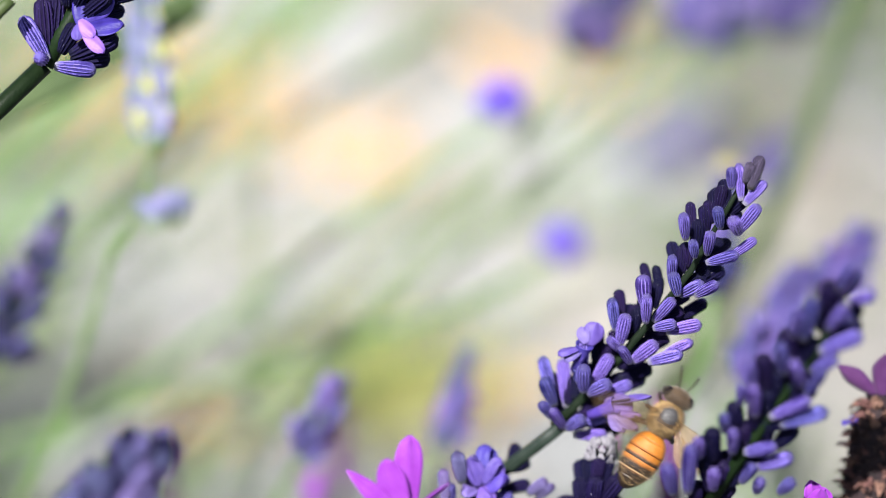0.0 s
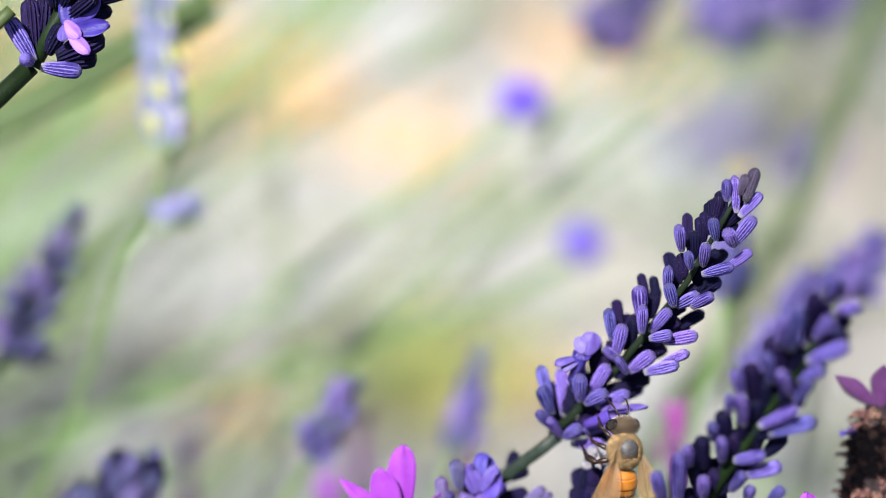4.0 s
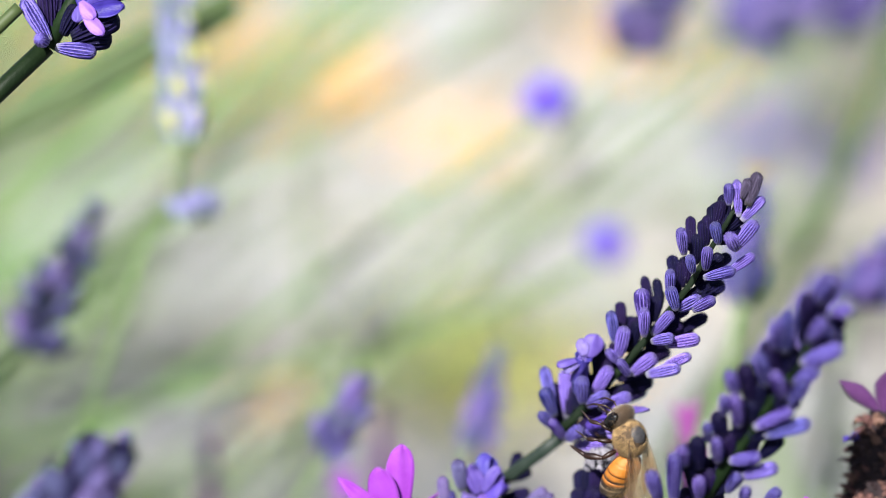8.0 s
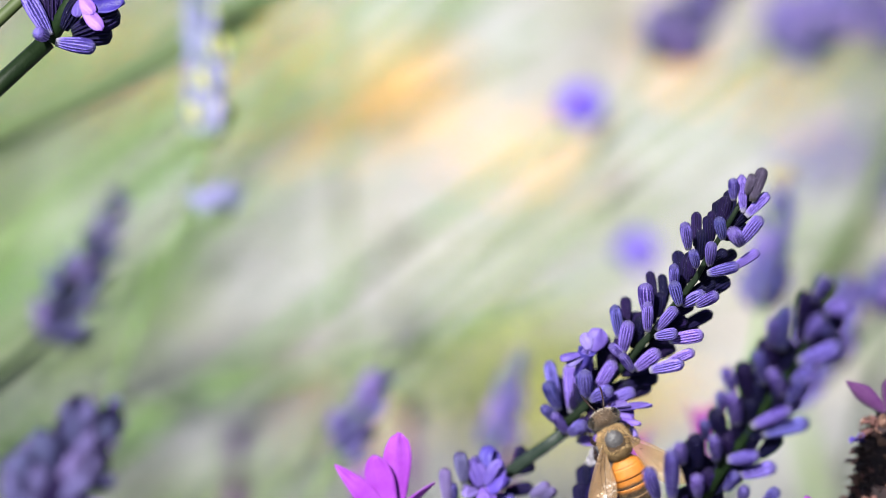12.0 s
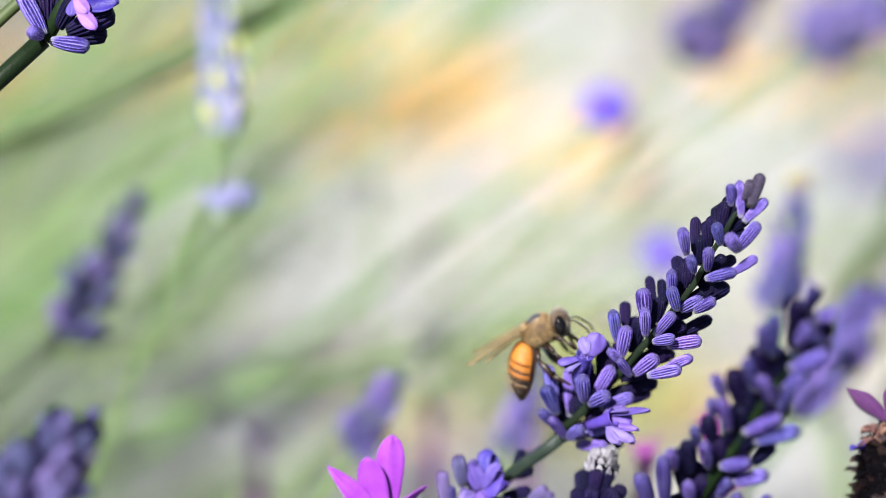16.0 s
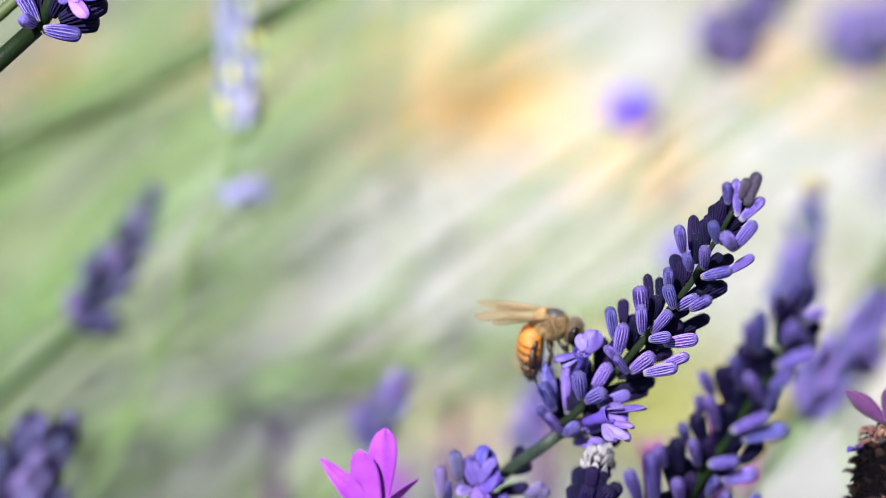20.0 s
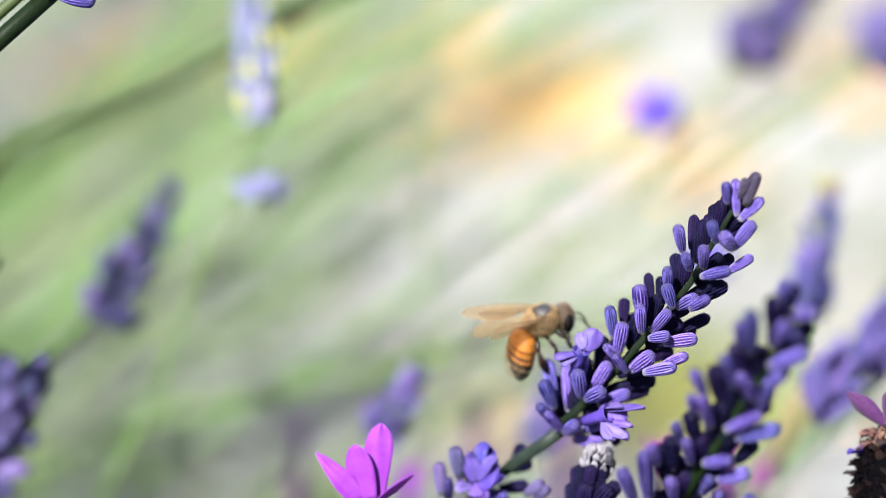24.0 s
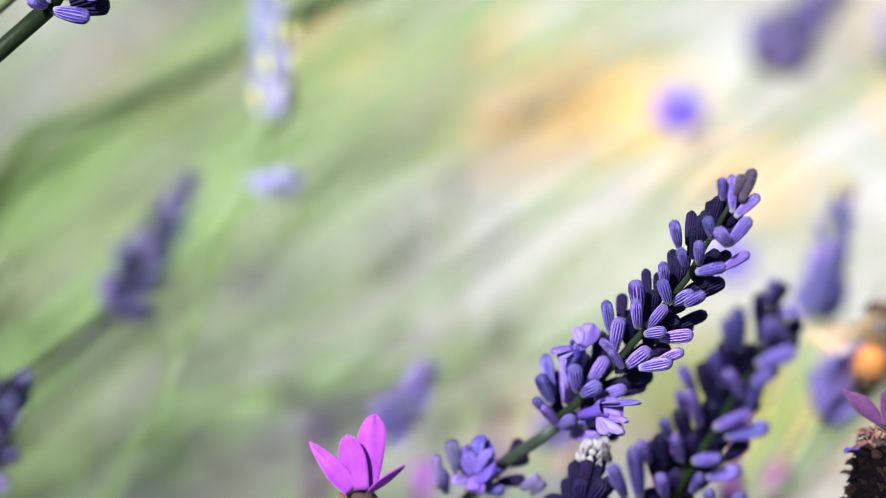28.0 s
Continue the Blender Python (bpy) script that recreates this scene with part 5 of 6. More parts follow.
def wing_mat():
    m = bpy.data.materials.new("wing_membrane")
    m.use_nodes = True
    N, L = m.node_tree.nodes, m.node_tree.links
    b = N["Principled BSDF"]
    b.inputs["Base Color"].default_value = (0.19, 0.125, 0.07, 1)
    b.inputs["Roughness"].default_value = 0.25
    tr = N.new("ShaderNodeBsdfTransparent")
    tr.inputs[0].default_value = (0.95, 0.91, 0.84, 1)
    mix = N.new("ShaderNodeMixShader")
    tc = N.new("ShaderNodeTexCoord")
    nz = N.new("ShaderNodeTexNoise")
    nz.inputs["Scale"].default_value = 700
    L.new(tc.outputs["Object"], nz.inputs["Vector"])
    mr = N.new("ShaderNodeMapRange")
    mr.inputs[3].default_value, mr.inputs[4].default_value = 0.13, 0.28
    L.new(nz.outputs["Fac"], mr.inputs[0])
    L.new(mr.outputs[0], mix.inputs[0])
    L.new(tr.outputs[0], mix.inputs[1])
    L.new(b.outputs[0], mix.inputs[2])
    L.new(mix.outputs[0], N["Material Output"].inputs[0])
    bp = N.new("ShaderNodeBump")
    bp.inputs["Strength"].default_value = 0.5
    bp.inputs["Distance"].default_value = 0.0003
    L.new(nz.outputs["Fac"], bp.inputs["Height"])
    L.new(bp.outputs[0], b.inputs["Normal"])
    return m


WING = wing_mat()
MM = 1e-3


def fur(count, rx, ry, rz, at, length, seed, keep=lambda d: True):
    """Short hairs standing off an ellipsoid."""
    gr = random.Random(seed)
    vs, fs = [], []
    while len(fs) < count * 3:
        d = Vector((gr.gauss(0, 1), gr.gauss(0, 1), gr.gauss(0, 1))).normalized()
        if not keep(d):
            continue
        p = Vector((d.x * rx, d.y * ry, d.z * rz)) * 0.96 + Vector(at)
        n = (d + Vector((gr.uniform(-0.5, 0.1), gr.uniform(-0.4, 0.4), gr.uniform(-0.4, 0.4)))).normalized()
        u = n.orthogonal().normalized()
        w = n.cross(u)
        o = len(vs)
        q = 0.014 * MM
        vs += [p + u * q, p - u * q * 0.5 + w * q, p - u * q * 0.5 - w * q, p + n * length * gr.uniform(0.6, 1.2)]
        fs += [(o, o + 1, o + 3), (o + 1, o + 2, o + 3), (o + 2, o, o + 3)]
    return vs, fs


def wing_shape(length, width, flip):
    """A wing blade running back along -x from its root, with the leading edge outwards."""
    top, fs = [], []
    nu, nv = 14, 5
    for j in range(nu + 1):
        s = j / nu
        lead = width * (0.06 + 0.30 * math.sin(math.pi * min(1, s * 0.62)) ** 0.9) * (1 if s < 0.9 else math.sqrt(max(0.0, 1 - ((s - 0.9) / 0.101) ** 2)))
        trail = width * (0.05 + 0.66 * math.sin(math.pi * s ** 1.25 * 0.92) ** 1.1) * (1 if s < 0.9 else math.sqrt(max(0.0, 1 - ((s - 0.9) / 0.101) ** 2)))
        for i in range(nv + 1):
            q = i / nv
            y = lead * (1 - q) - trail * q
            z = 0.02 * length * math.sin(6 * q + 4 * s)
            top.append(Vector((-s * length, flip * y, z)))
    n, c = len(top), nv + 1
    bot = [v - Vector((0, 0, 0.02 * MM)) for v in top]
    for j in range(nu):
        for i in range(nv):
            a = j * c + i
            fs += [(a, a + 1, a + c + 1, a + c), (n + a, n + a + c, n + a + c + 1, n + a + 1)]
    return top + bot, fs


def veins(length, width, flip):
    """Each vein of a wing as a thin rib on the membrane."""
    out = []
    for pts in (((0, 0.02), (0.3, 0.25), (0.65, 0.33), (0.86, 0.30)), ((0, 0), (0.3, 0.02), (0.6, 0.06), (0.85, 0.24)), ((0, -0.02), (0.25, -0.12), (0.5, -0.25), (0.7, -0.42)), ((0.3, 0.02), (0.45, -0.1), (0.55, -0.2)), ((0.45, -0.1), (0.7, -0.05), (0.9, 0.02)), ((0.62, 0.3), (0.62, 0.08), (0.66, -0.06)), ((0.25, -0.12), (0.3, 0.02))):
        line = [Vector((-s * length, flip * y * width, 0.02 * length * math.sin(6 * (0.35 - y) + 4 * s))) for s, y in pts]
        out.append(tube(line, [0.018 * MM] * len(line), 5))
    return out


def leg(bee, side, root, points, radii, name):
    """Femur, tibia and foot as pieces on one jointed line."""
    pts = [Vector((x, side * y, z)) * MM for x, y, z in points]
    a = Vector((root[0], side * root[1], root[2])) * MM
    upper = part(name, mesh("femur", *tube([a, a.lerp(pts[0], 0.5), pts[0]], [radii[0] * MM * 0.7, radii[0] * MM, radii[0] * MM * 0.7], 8), BEE_LEG), bee)
    part("tibia", mesh("tibia", *tube([pts[0], pts[0].lerp(pts[1], 0.6), pts[1]], [radii[1] * MM * 0.6, radii[1] * MM * 1.15, radii[1] * MM], 8), BEE_LEG), upper)
    foot = [pts[1], pts[1].lerp(pts[2], 0.4), pts[2], pts[2] + Vector((0.25, 0.1 * side, -0.2)) * MM]
    part("tarsus", mesh("tarsus", *tube(foot, [radii[2] * MM, radii[2] * MM * 0.9, radii[2] * MM * 0.5, radii[2] * MM * 0.25], 7), BEE_LEG), upper)
    return upper


def honey_bee():
    bee = thing("honey_bee", Matrix.Identity(4), "amber honey bee with dark bands and tawny fur", "bee")
    part("thorax", mesh("thorax", *ball(2.0 * MM, 1.8 * MM, 1.72 * MM, (0, 0, 0), 20, 14), BEE_SKIN), bee)
    part("scutum", mesh("scutum", *ball(1.2 * MM, 1.15 * MM, 0.75 * MM, (0.35 * MM, 0, 1.12 * MM), 18, 12), BEE_SCUTUM), bee, label="bald dark grey shield on the back")
    part("thorax_fur", mesh("thorax_fur", *fur(9000, 2.0 * MM, 1.8 * MM, 1.72 * MM, (0, 0, 0), 0.52 * MM, 4, lambda d: not (d.z > 0.8 and abs(d.x - 0.15) < 0.5)), BEE_FUR), bee, label="tawny fur")
    # head
    head = part("head", mesh("head", *ball(1.05 * MM, 1.75 * MM, 1.6 * MM, (2.75 * MM, 0, -0.25 * MM), 20, 14), BEE_SKIN), bee)
    part("head_fur", mesh("head_fur", *fur(1800, 1.05 * MM, 1.75 * MM, 1.6 * MM, (2.75 * MM, 0, -0.25 * MM), 0.45 * MM, 9, lambda d: d.z > 0.15), BEE_HEAD_FUR), head)
    part("cheek_fur", mesh("cheek_fur", *fur(2200, 1.08 * MM, 1.7 * MM, 1.6 * MM, (2.75 * MM, 0, -0.25 * MM), 0.32 * MM, 13, lambda d: d.z < 0.25 and d.x > -0.2 and abs(d.y) < 0.75), BEE_FACE), head, label="cream down on the face")
    part("face", mesh("face", *ball(0.55 * MM, 0.85 * MM, 1.15 * MM, (3.4 * MM, 0, -0.75 * MM), 14, 10), BEE_FACE), head)
    for side in (1, -1):
        e = moved(ball(0.70 * MM, 0.52 * MM, 1.12 * MM, (0, 0, 0), 18, 14), pose(2.95 * MM, side * 1.42 * MM, -0.15 * MM, side * 12, 0, side * -18))
        part("compound_eye", mesh("compound_eye", *e, BEE_EYE), head, label="glossy black compound eye")
        a0 = Vector((3.65, side * 0.35, 0.0)) * MM
        a1 = a0 + Vector((1.1, side * 0.45, -0.05)) * MM
        a2 = a1 + Vector((1.15, side * 0.3, -0.95)) * MM
        a3 = a2 + Vector((0.45, side * 0.05, -0.95)) * MM
        part("antenna", mesh("antenna", *tube([a0, a1, a1.lerp(a2, 0.12), a2, a3], [0.09 * MM, 0.09 * MM, 0.11 * MM, 0.11 * MM, 0.09 * MM], 7), BEE_LEG), head)
        part("mandible", mesh("mandible", *tube([Vector((3.5, side * 0.5, -1.5)) * MM, Vector((3.75, side * 0.35, -2.0)) * MM, Vector((3.7, side * 0.05, -2.35)) * MM], [0.22 * MM, 0.18 * MM, 0.06 * MM], 7), BEE_LEG), head)
    part("proboscis", mesh("proboscis", *tube([Vector((3.45, 0, -1.6)) * MM, Vector((3.8, 0, -2.6)) * MM, Vector((4.3, 0, -3.6)) * MM], [0.26 * MM, 0.16 * MM, 0.06 * MM], 8), BEE_LEG), head)
    # abdomen, hinged at the waist
    joint = Vector((-1.75, 0, -0.25)) * MM
    lens = (0.0, 1.0, 2.25, 3.55, 4.75, 5.8, 6.75, 7.4)
    rads = (0.7, 1.75, 2.15, 2.2, 2.02, 1.62, 1.0, 0.22)

    def radius(s):
        return float(np.interp(s, lens, rads))

    def droop(s):
        return -0.020 * s * s - 0.05 * s

    def plate(a, b, grow, n=5):
        """A back plate: an arc over the sides, with thickness."""
        vs, fs = [], []
        segs = 20
        for lift in (1.0, 0.955):
            for j in range(n + 1):
                s = a + (b - a) * j / n
                r = radius(s) * grow * lift
                for i in range(segs + 1):
                    q = math.radians(-42 + 264 * i / segs)
                    vs.append(Vector((-s, r * math.cos(q), r * 0.78 * math.sin(q) + droop(s))) * MM)
        c, m = segs + 1, (segs + 1) * (n + 1)
        for j in range(n):
            for i in range(segs):
                k = j * c + i
                fs += [(k, k + c, k + c + 1, k + 1), (m + k, m + k + 1, m + k + c + 1, m + k + c)]
        for i in range(segs):
            fs += [(i, i + 1, m + i + 1, m + i), (n * c + i + 1, n * c + i, m + n * c + i, m + n * c + i + 1)]
        return vs, fs

    def girth(a, b, grow, n=5, taper=0.97):
        vs, fs = [], []
        segs = 22
        for j in range(n + 1):
            s = a + (b - a) * j / n
            r = (radius(s) * grow) * (taper if j == 0 else 1.0)
            for i in range(segs):
                q = 2 * math.pi * i / segs
                vs.append(Vector((-s, r * math.cos(q), r * 0.78 * math.sin(q) + droop(s))) * MM)
        for j in range(n):
            for i in range(segs):
                k = (i + 1) % segs
                fs.append((j * segs + i, (j + 1) * segs + i, (j + 1) * segs + k, j * segs + k))
        fs.append(tuple(range(segs)))
        fs.append(tuple(n * segs + i for i in range(segs))[::-1])
        return vs, fs

    core = part("abdomen", mesh("abdomen", *girth(0.0, 7.2, 0.94, 16), BEE_BELLY), bee, Matrix.Translation(joint))
    amber = banded("tergite_amber", (0.18, 0.062, 0.005), (0.09, 0.025, 0.003), 0.16)
    amber2 = banded("tergite_ringed", (0.17, 0.058, 0.005), (0.014, 0.006, 0.003), 0.42)
    ringed = banded("tergite_dark_ringed", (0.15, 0.05, 0.005), (0.010, 0.005, 0.003), 0.66)
    darker = banded("tergite_brown", (0.13, 0.038, 0.006), (0.010, 0.005, 0.003), 0.78)
    for i, (a, b, mt) in enumerate(((0.25, 1.3, amber), (1.15, 2.55, amber), (2.4, 3.75, amber2), (3.6, 4.95, ringed), (4.8, 5.95, darker), (5.8, 7.3, BEE_DARK))):
        part("tergite", mesh("tergite", *plate(a, b, 1.0 + 0.012 * (i % 2)), mt), core)
    for a in (4.92,):
        part("hair_band", mesh("hair_band", *plate(a, a + 0.12, 1.012, 2), PALE_BAND), core, label="pale hair band")
    part("abdomen_fur", mesh("abdomen_fur", *fur(1500, 3.5 * MM, 2.16 * MM, 1.70 * MM, (-3.3 * MM, 0, -0.32 * MM), 0.30 * MM, 17, lambda d: d.z > -0.3), BEE_FUR), core, label="sparse golden hair")
    # legs
    for side in (1, -1):
        leg(bee, side, (1.2, 0.9, -1.5), ((2.2, 1.6, -2.3), (2.6, 1.5, -3.9), (3.6, 1.3, -4.9)), (0.28, 0.22, 0.14), "foreleg")
        leg(bee, side, (0.0, 1.1, -1.6), ((0.6, 2.3, -2.6), (0.7, 2.2, -4.3), (1.5, 2.0, -5.8)), (0.30, 0.24, 0.15), "middle_leg")
        leg(bee, side, (-1.1, 1.0, -1.5), ((-1.5, 2.4, -2.5), (-1.2, 2.5, -4.9), (-0.3, 2.2, -6.9)), (0.33, 0.38, 0.28), "hind_leg")
    wings = []
    for side in (1, -1):
        for nm, ln_, wd, root in (("forewing", 9.2, 3.1, (0.35, 1.3, 1.05)), ("hindwing", 6.4, 2.2, (-0.45, 1.3, 0.9))):
            w = part(nm, mesh(nm, *wing_shape(ln_ * MM, wd * MM, side), WING), bee, pose(root[0] * MM, side * root[1] * MM, root[2] * MM), "clear brown-tinted wing")
            for v in veins(ln_ * MM, wd * MM, side):
                part("vein", mesh("vein", *v, BEE_LEG), w)
            wings.append((w, side, root))
    return bee, core, joint, head, Vector((1.9, 0, -0.1)) * MM, wings


bee, abdomen, waist, bee_head, neck, bee_wings = honey_bee()


# ---- what moves ----
def swing(ob, foot, rows):
    """A stem in the breeze: turned about its foot so that its head goes the given way in millimetres."""
    m0 = ob.matrix_world.copy()
    base = m0.translation
    out = []
    for t, dx, dy, dz in rows:
        q = (base - foot).rotation_difference(base + Vector((dx, dy, dz)) * 1e-3 - foot)
        m = Matrix.Translation(foot) @ q.to_matrix().to_4x4() @ Matrix.Translation(-foot) @ m0
        m.translation = base + Vector((dx, dy, dz)) * 1e-3
        out.append((t, m))
    walk(ob, out)


def motions():
    walk(bee, [
        (0.0, pose(0.02519, 0.23457, 0.34013, 38.9, -44.4, 39.4)),
        (0.2, pose(0.02078, 0.23489, 0.34227, 37.4, -45.6, 41.6)),
        (0.4, pose(0.01662, 0.23469, 0.34357, 43.0, -40.7, 33.1)),
        (0.6, pose(0.01420, 0.23376, 0.34407, 42.9, -40.7, 33.2)),
        (0.8, pose(0.01496, 0.23321, 0.34312, 38.4, -44.8, 40.3)),
        (1.0, pose(0.01283, 0.23486, 0.34266, 37.6, -47.1, 45.2)),
        (1.2, pose(0.01480, 0.23416, 0.34209, 43.5, -37.4, 29.3)),
        (1.4, pose(0.01630, 0.23576, 0.33985, 23.3, -51.9, 61.2)),
        (1.6, pose(0.01741, 0.23521, 0.33958, 26.7, -50.8, 56.9)),
        (1.8, pose(0.01827, 0.23428, 0.33872, 26.7, -50.7, 56.9)),
        (2.0, pose(0.01871, 0.23386, 0.33849, 33.0, -47.9, 48.5)),
        (2.3, pose(0.01966, 0.23353, 0.33805, 30.1, -49.3, 52.6)),
        (2.6, pose(0.02005, 0.23310, 0.33716, 32.9, -54.8, 49.4)),
        (2.9, pose(0.02050, 0.23285, 0.33657, 31.7, -55.3, 51.2)),
        (3.2, pose(0.02033, 0.23293, 0.33711, 27.6, -57.1, 58.1)),
        (3.5, pose(0.02062, 0.23286, 0.33782, 23.9, -58.8, 68.8)),
        (4.5, pose(0.02091, 0.23317, 0.33927, 16.2, -64.0, 99.0)),
        (5.5, pose(0.02117, 0.23350, 0.34018, 14.9, -65.6, 119.7)),
        (6.5, pose(0.02142, 0.23346, 0.34011, 15.0, -65.6, 119.9)),
        (7.5, pose(0.02140, 0.23352, 0.34009, 15.2, -65.5, 120.2)),
        (8.0, pose(0.02143, 0.23351, 0.34024, 15.2, -65.6, 120.5)),
        (9.0, pose(0.02178, 0.23353, 0.34023, 10.5, -64.2, 126.8)),
        (10.0, pose(0.02139, 0.23391, 0.33995, 3.3, -62.8, 132.1)),
        (10.5, pose(0.02119, 0.23400, 0.33976, 6.5, -64.5, 128.5)),
        (11.0, pose(0.02116, 0.23381, 0.33932, 18.9, -65.3, 107.7)),
        (11.3, pose(0.02133, 0.23357, 0.33884, 19.3, -59.9, 96.7)),
        (11.5, pose(0.02132, 0.23361, 0.33883, 15.4, -58.0, 89.5)),
        (11.7, pose(0.02093, 0.23375, 0.33877, -9.9, -56.9, 108.6)),
        (11.9, pose(0.02029, 0.23393, 0.33876, -25.1, -54.7, 122.7)),
        (12.0, pose(0.01977, 0.23400, 0.33877, -37.0, -51.7, 132.5)),
        (12.1, pose(0.01959, 0.23423, 0.33916, -35.6, -52.6, 130.4)),
        (12.3, pose(0.01820, 0.23488, 0.34037, -36.8, -51.7, 132.3)),
        (12.4, pose(0.01751, 0.23544, 0.34139, -32.4, -54.1, 126.2)),
        (12.5, pose(0.01689, 0.23587, 0.34218, -32.3, -54.1, 126.2)),
        (13.2, pose(0.01339, 0.23393, 0.34712, -28.1, -60.0, 89.5)),
        (13.9, pose(0.01119, 0.23920, 0.34677, -28.0, -54.2, 52.8)),
        (14.5, pose(0.01034, 0.24622, 0.34474, -32.8, -49.6, 38.9)),
        (15.2, pose(0.00939, 0.24678, 0.34431, -34.8, -58.1, 32.7)),
        (15.5, pose(0.00950, 0.24674, 0.34429, -32.4, -60.4, 27.8)),
        (15.7, pose(0.00971, 0.24692, 0.34464, -26.2, -55.8, 19.3)),
        (16.0, pose(0.01182, 0.24758, 0.34575, -17.2, -37.8, 2.5)),
        (16.3, pose(0.01229, 0.24758, 0.34569, -13.9, -13.8, -9.1)),
        (16.6, pose(0.01290, 0.24770, 0.34594, -14.6, -10.8, -15.0)),
        (17.0, pose(0.01328, 0.24770, 0.34604, -14.6, -7.8, -18.2)),
        (18.0, pose(0.01363, 0.24782, 0.34612, -11.9, -0.2, -19.6)),
        (19.0, pose(0.01355, 0.24767, 0.34608, -9.5, 4.0, -11.6)),
        (20.0, pose(0.01337, 0.24771, 0.34614, -7.3, 8.3, -4.1)),
        (21.0, pose(0.01311, 0.24777, 0.34603, -4.9, 12.6, 4.1)),
        (21.5, pose(0.01294, 0.24788, 0.34570, -4.4, 9.0, 4.8)),
        (22.5, pose(0.01233, 0.24753, 0.34532, -2.8, 2.0, 7.4)),
        (23.5, pose(0.01171, 0.24716, 0.34496, -1.2, -5.1, 10.7)),
        (24.0, pose(0.01218, 0.24777, 0.34618, 3.0, -10.6, 19.6)),
        (24.4, pose(0.01215, 0.24819, 0.34703, -3.1, -27.8, 31.5)),
        (24.7, pose(0.01249, 0.24836, 0.34711, -7.8, -23.9, 30.7)),
        (25.0, pose(0.01269, 0.24873, 0.34780, -4.9, -23.5, 33.7)),
        (25.2, pose(0.01252, 0.24877, 0.34785, -8.8, -31.7, 24.7)),
        (25.4, pose(0.01172, 0.24900, 0.34839, -12.5, -42.8, 17.6)),
        (25.5, pose(0.01193, 0.24683, 0.34924, -14.6, -40.7, 22.0)),
        (25.6, pose(0.01376, 0.24491, 0.35016, -13.6, -26.2, 17.8)),
        (25.7, pose(0.01507, 0.24308, 0.35129, -13.1, -18.8, 15.0)),
        (25.8, pose(0.01564, 0.24315, 0.35066, -11.6, 3.1, 3.9)),
        (25.9, pose(0.01533, 0.24479, 0.34783, -8.8, 2.1, 4.5)),
        (26.0, pose(0.01516, 0.24765, 0.34421, -7.6, -9.2, 17.8)),
        (26.1, pose(0.01502, 0.25084, 0.34113, -8.2, -12.9, 20.1)),
        (26.2, pose(0.01601, 0.25406, 0.33787, -10.8, -22.4, 26.8)),
        (26.3, pose(0.01658, 0.25645, 0.33612, -13.4, -27.6, 30.9)),
        (26.4, pose(0.01662, 0.25792, 0.33573, -13.4, -27.7, 31.0)),
        (26.5, pose(0.01706, 0.25980, 0.33602, -13.4, -27.7, 31.0)),
        (26.6, pose(0.01829, 0.26234, 0.33737, -12.7, -25.7, 29.6)),
        (26.7, pose(0.01961, 0.26333, 0.33888, -10.8, -22.5, 27.0)),
        (26.8, pose(0.02083, 0.26389, 0.33968, -10.5, -21.6, 26.5)),
        (26.9, pose(0.02222, 0.26410, 0.33982, -10.5, -21.6, 26.5)),
        (27.0, pose(0.02551, 0.26392, 0.33890, -10.2, -20.3, 25.7)),
        (27.1, pose(0.02902, 0.26342, 0.33737, -10.2, -20.3, 25.7)),
        (27.2, pose(0.03146, 0.26308, 0.33632, -10.2, -20.3, 25.8)),
        (27.3, pose(0.03298, 0.26302, 0.33595, -10.2, -20.3, 25.8)),
        (27.4, pose(0.03515, 0.26340, 0.33623, -10.2, -20.3, 25.8)),
        (27.5, pose(0.03705, 0.26395, 0.33687, -5.0, -23.6, 28.5)),
        (27.6, pose(0.04109, 0.26591, 0.33672, 0.9, -30.3, 34.5)),
        (27.7, pose(0.04404, 0.26853, 0.33506, 13.8, -38.4, 43.0)),
        (27.8, pose(0.04680, 0.27071, 0.33267, 19.1, -44.0, 51.0)),
        (28.0, pose(0.05365, 0.27854, 0.32792, 15.6, -53.1, 76.0)),
    ])
    walk(abdomen, [(t, Matrix.Translation(waist) @ pose(0, 0, 0, 0, -a, 0)) for t, a in ((0.0, 5), (1.2, 5), (1.4, 10), (2.3, 10), (2.6, 12), (2.9, 15), (3.2, 18), (3.5, 20), (4.5, 28), (5.5, 34), (6.5, 36), (9.0, 35), (10.0, 28), (10.5, 26), (11.0, 24), (11.3, 25), (11.5, 20), (11.7, 15), (11.9, 11), (12.0, 10), (12.1, 8), (12.5, 8), (13.2, 25), (13.9, 45), (14.5, 42), (15.2, 36), (15.5, 36), (15.7, 33), (16.0, 36), (16.3, 51), (16.6, 62), (17.0, 68), (20.0, 84), (21.0, 86), (21.5, 84), (22.5, 77), (23.5, 70), (24.0, 62), (24.4, 35), (24.7, 20), (25.0, 25), (25.2, 17), (25.4, 7), (25.5, 9), (25.6, 2), (25.7, 4), (25.8, 5), (25.9, 3), (26.1, 3), (26.2, 5), (28.0, 5))])
    # the head nods on the neck
    walk(bee_head, [(t, Matrix.Translation(neck) @ pose(0, 0, 0, 0, a, 0) @ Matrix.Translation(-neck)) for t, a in ((0.0, 0), (3.5, 10), (5.5, 38), (10.0, 38), (11.0, 22), (11.5, 8), (12.5, 5), (13.9, 10), (14.6, 34), (15.5, 30), (16.0, 28), (16.5, 18), (18.0, 12), (21.0, 12), (24.0, 20), (24.7, 28), (25.0, 28), (25.4, 25), (25.8, 0), (28.0, 0))])
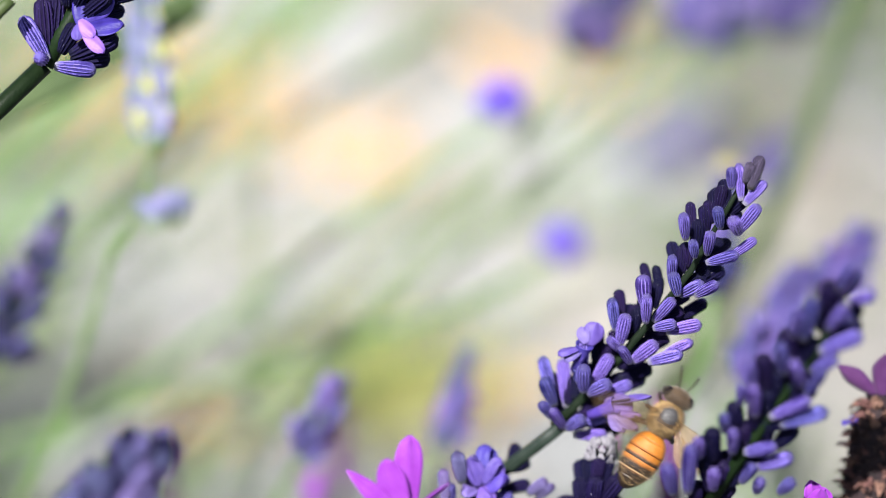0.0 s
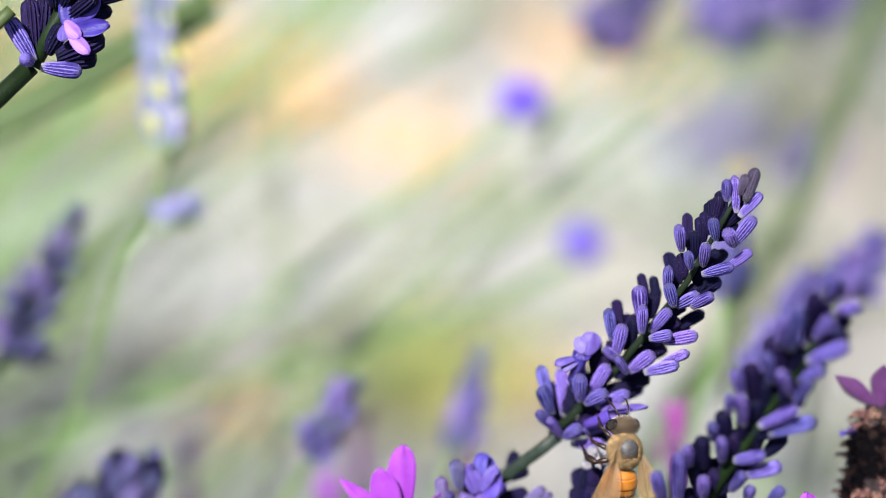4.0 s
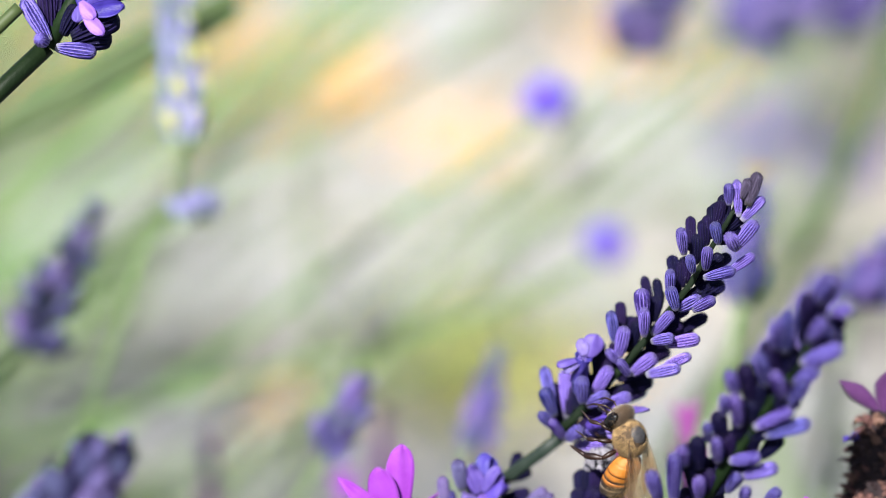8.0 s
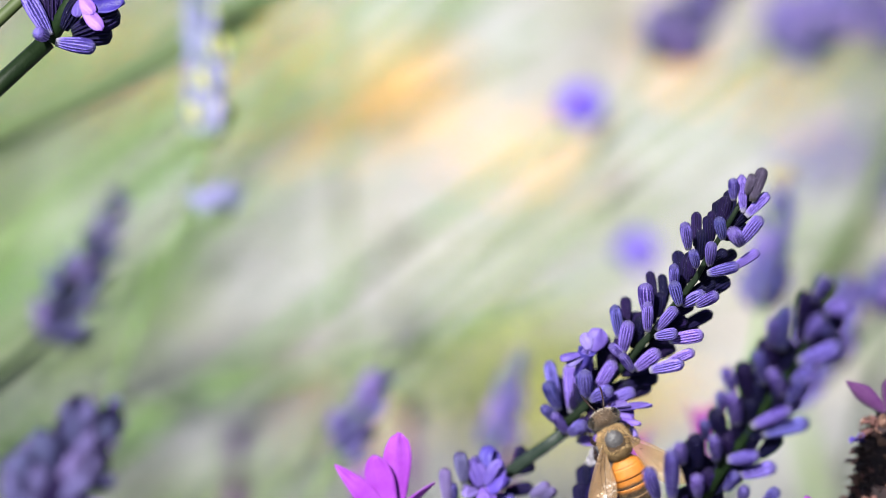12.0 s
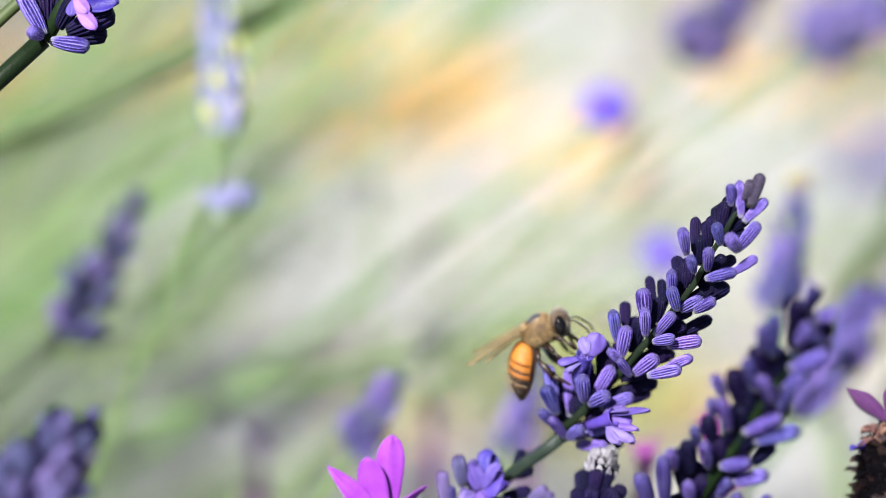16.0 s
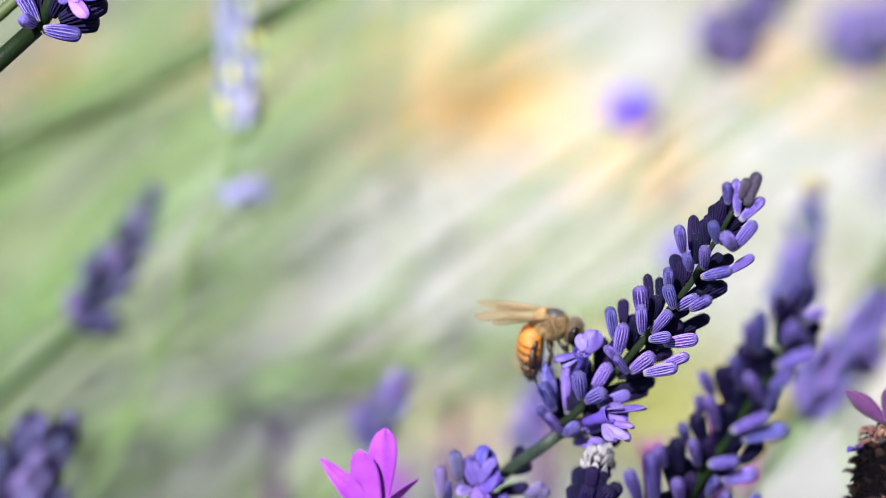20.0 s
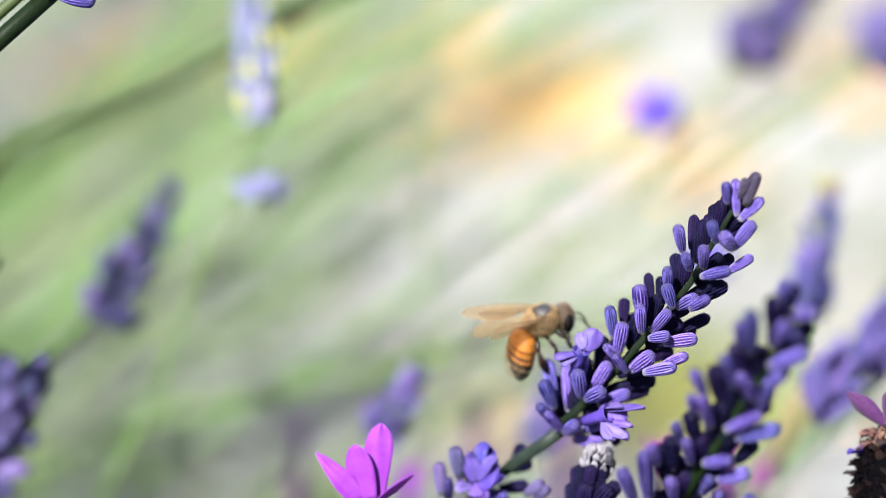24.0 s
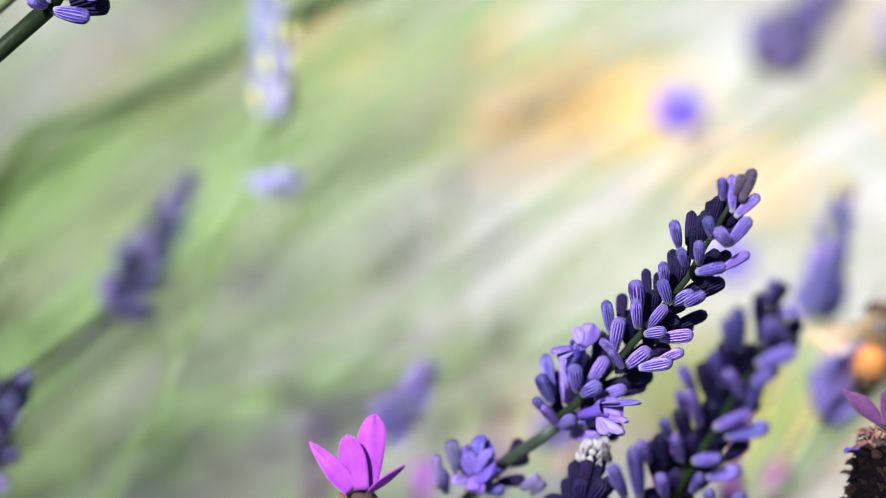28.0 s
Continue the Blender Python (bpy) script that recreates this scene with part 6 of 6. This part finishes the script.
    # wings: beating in flight, half open while landing, folded while feeding
    folded = ((1.93, 50, 8), (2.1, 42, 8), (2.4, 34, 8), (3.5, 26, 6), (5.5, 5, -6), (9.0, 5, -6), (10.0, 4, -6), (11.0, 14, 0), (11.5, 34, 10), (12.0, 32, 5), (12.5, 32, 2), (13.3, 30, 2), (14.6, 15, 15), (15.5, 6, 5), (16.0, 6, 4), (16.5, 5, -11), (18.0, 5, -9), (21.0, 5, -3), (24.0, 6, 11), (24.7, 6, 21), (25.0, 7, 29), (25.1, 30, 4))
    for w, side, root in bee_wings:
        rear = 1 if root[0] < 0 else 0
        at = Vector((root[0], side * root[1], root[2])) * MM
        rows = []
        for i in range(57):
            beat = (38, -20)[i % 2]
            rows.append((i / 30, Matrix.Translation(at) @ pose(0, 0, 0, side * (beat + 8), 0, 0) @ pose(0, 0, 0, 0, 0, -side * (72 - 14 * rear))))
        for t, yaw, lift in folded:
            rows.append((t, Matrix.Translation(at) @ pose(0, 0, 0, 0, lift - 4 * rear, -side * (yaw + 5 * rear))))
        for i in range(86):
            beat = (38, -20)[i % 2]
            rows.append((25.1667 + i / 30, Matrix.Translation(at) @ pose(0, 0, 0, side * (beat + 8), 0, 0) @ pose(0, 0, 0, 0, 0, -side * (72 - 14 * rear))))
        walk(w, rows)
    # small shifts that keep this head in place in the camera's view
    swing(right_head, RL_FOOT, ((0, 0.34, -0.42, -0.65), (1, 0.27, -0.42, -0.67), (2, 0.25, -0.30, -0.48), (3, 0.21, -0.27, -0.42), (3.5, 0.18, -0.23, -0.37), (5.5, 0.10, -0.05, -0.07), (7, 0.00, 0.00, 0.00), (8, 0.04, 0.00, 0.01), (9, 0.11, -0.06, -0.10), (10, 0.12, -0.11, -0.19), (11, 0.11, -0.16, -0.27), (11.5, 0.16, -0.16, -0.28), (12, 0.18, -0.18, -0.31), (12.5, 0.15, -0.15, -0.26), (14.5, 0.16, -0.13, -0.23), (15, 0.20, -0.14, -0.25), (16, 0.16, -0.18, -0.31), (17, 0.06, -0.20, -0.36), (18, 0.08, -0.18, -0.33), (19, 0.06, -0.17, -0.31), (20, 0.03, -0.18, -0.32), (21, 0.03, -0.17, -0.29), (21.5, 0.03, -0.15, -0.27), (23.5, 0.08, -0.14, -0.25), (24, 0.06, -0.14, -0.25), (25, 0.08, -0.17, -0.31), (26, 0.25, -0.17, -0.35), (27, 0.17, -0.20, -0.39), (28, 0.11, -0.25, -0.46)))
    swing(tl_head, TL_FOOT, ((0.0, 0.9, 6.0, -3.2), (1.0, -0.2, 6.4, -3.3), (2.0, 0.8, 5.8, -1.6), (3.0, -0.3, 4.7, -3.1), (3.5, -0.4, 4.5, -2.1), (5.5, -0.9, 4.1, -0.0), (6.0, -0.2, 4.6, 1.4), (7.0, -0.7, 5.7, 3.5), (8.0, 0.6, 3.5, 1.2), (9.0, 0.8, 3.9, 3.4), (10.0, 2.1, 3.1, 2.9), (11.0, 2.6, 2.9, 3.8), (12.0, -0.3, 1.3, 0.9), (12.5, -0.1, 1.2, 1.0), (14.5, 0.1, -0.0, 0.0), (15.0, 0.6, 0.1, 0.6), (16.0, -0.8, 0.4, 1.4), (17.0, -0.8, 0.2, 1.4), (18.0, -1.4, 0.6, 2.7), (19.0, 0.6, -0.4, 2.7), (19.5, -1.1, -1.0, 2.7), (20.0, -1.6, -1.4, 2.5), (20.5, 0.1, -1.7, 2.5), (21.0, 1.8, -1.3, 3.5), (21.5, -0.1, -1.1, 3.9), (23.5, -0.2, -1.0, 5.8), (24.0, -0.2, -1.3, 5.8), (24.5, -1.1, -3.1, 3.3), (25.0, -2.1, -4.2, 1.9), (25.5, -2.2, -3.5, 4.2), (26.0, -0.5, -2.6, 5.9), (26.5, 0.1, -2.9, 5.3), (27.0, -1.4, -4.5, 3.3), (27.5, -2.2, -4.9, 3.3), (28.0, -0.4, -4.8, 4.1)))
    swing(low_left, LL_FOOT, ((0, 5.0, 4.5, -2.8), (0.5, 5.0, 4.4, -3.6), (1, 5.0, 4.3, -3.8), (1.5, 4.9, 4.2, -2.7), (2, 5.7, 3.9, -1.6), (2.5, 5.6, 3.5, -2.2), (3, 5.7, 3.4, -2.3), (3.5, 5.5, 2.8, -1.9), (5.5, 3.2, 0.4, -3.9), (6, 1.8, 2.8, 0.2), (6.5, 3.2, 4.5, 3.6), (7, 6.0, 3.4, 2.2), (7.5, 5.1, 2.1, 0.3), (8, 3.3, 1.5, -0.3), (8.5, 3.2, 1.7, 0.8), (9, 5.1, 2.0, 1.7), (9.5, 8.8, 1.9, 1.7), (10, 9.6, 1.3, 0.8), (10.5, 7.9, 1.0, 0.4), (11, 7.4, 2.1, 2.7), (11.5, 5.9, 2.5, 3.4), (12, 3.6, 1.4, 1.2), (12.5, 2.2, -1.0, -2.6), (14.5, 0.2, 0.3, 0.5), (15, 0.8, -1.7, -2.7), (15.5, 3.8, -1.4, -1.9), (16, 3.1, 0.3, 0.6), (16.5, 0.4, 0.6, 1.1), (17, -0.7, -0.3, -0.2), (17.5, 1.6, -0.8, -0.9), (18, 3.5, -0.2, 0.3), (18.5, 3.1, 0.4, 2.2), (19, 1.4, 0.0, 2.4), (19.5, 1.7, -1.5, 0.5), (20, 2.5, -2.0, -0.1), (20.5, 2.9, -1.6, 1.2), (21, 1.2, -1.0, 2.8), (21.5, 0.3, -1.0, 2.6), (23.5, -0.0, -0.8, 4.9), (24, 1.0, -1.1, 4.6), (24.5, 2.3, -2.7, 2.0), (25, 1.2, -3.9, 0.4), (25.5, 0.4, -3.1, 2.8), (26, 0.1, -1.7, 5.7), (26.5, 1.0, -2.1, 4.8), (27, 1.9, -3.9, 2.0), (27.5, 1.7, -4.8, 0.8), (28, 1.1, -4.2, 2.9)))


motions()
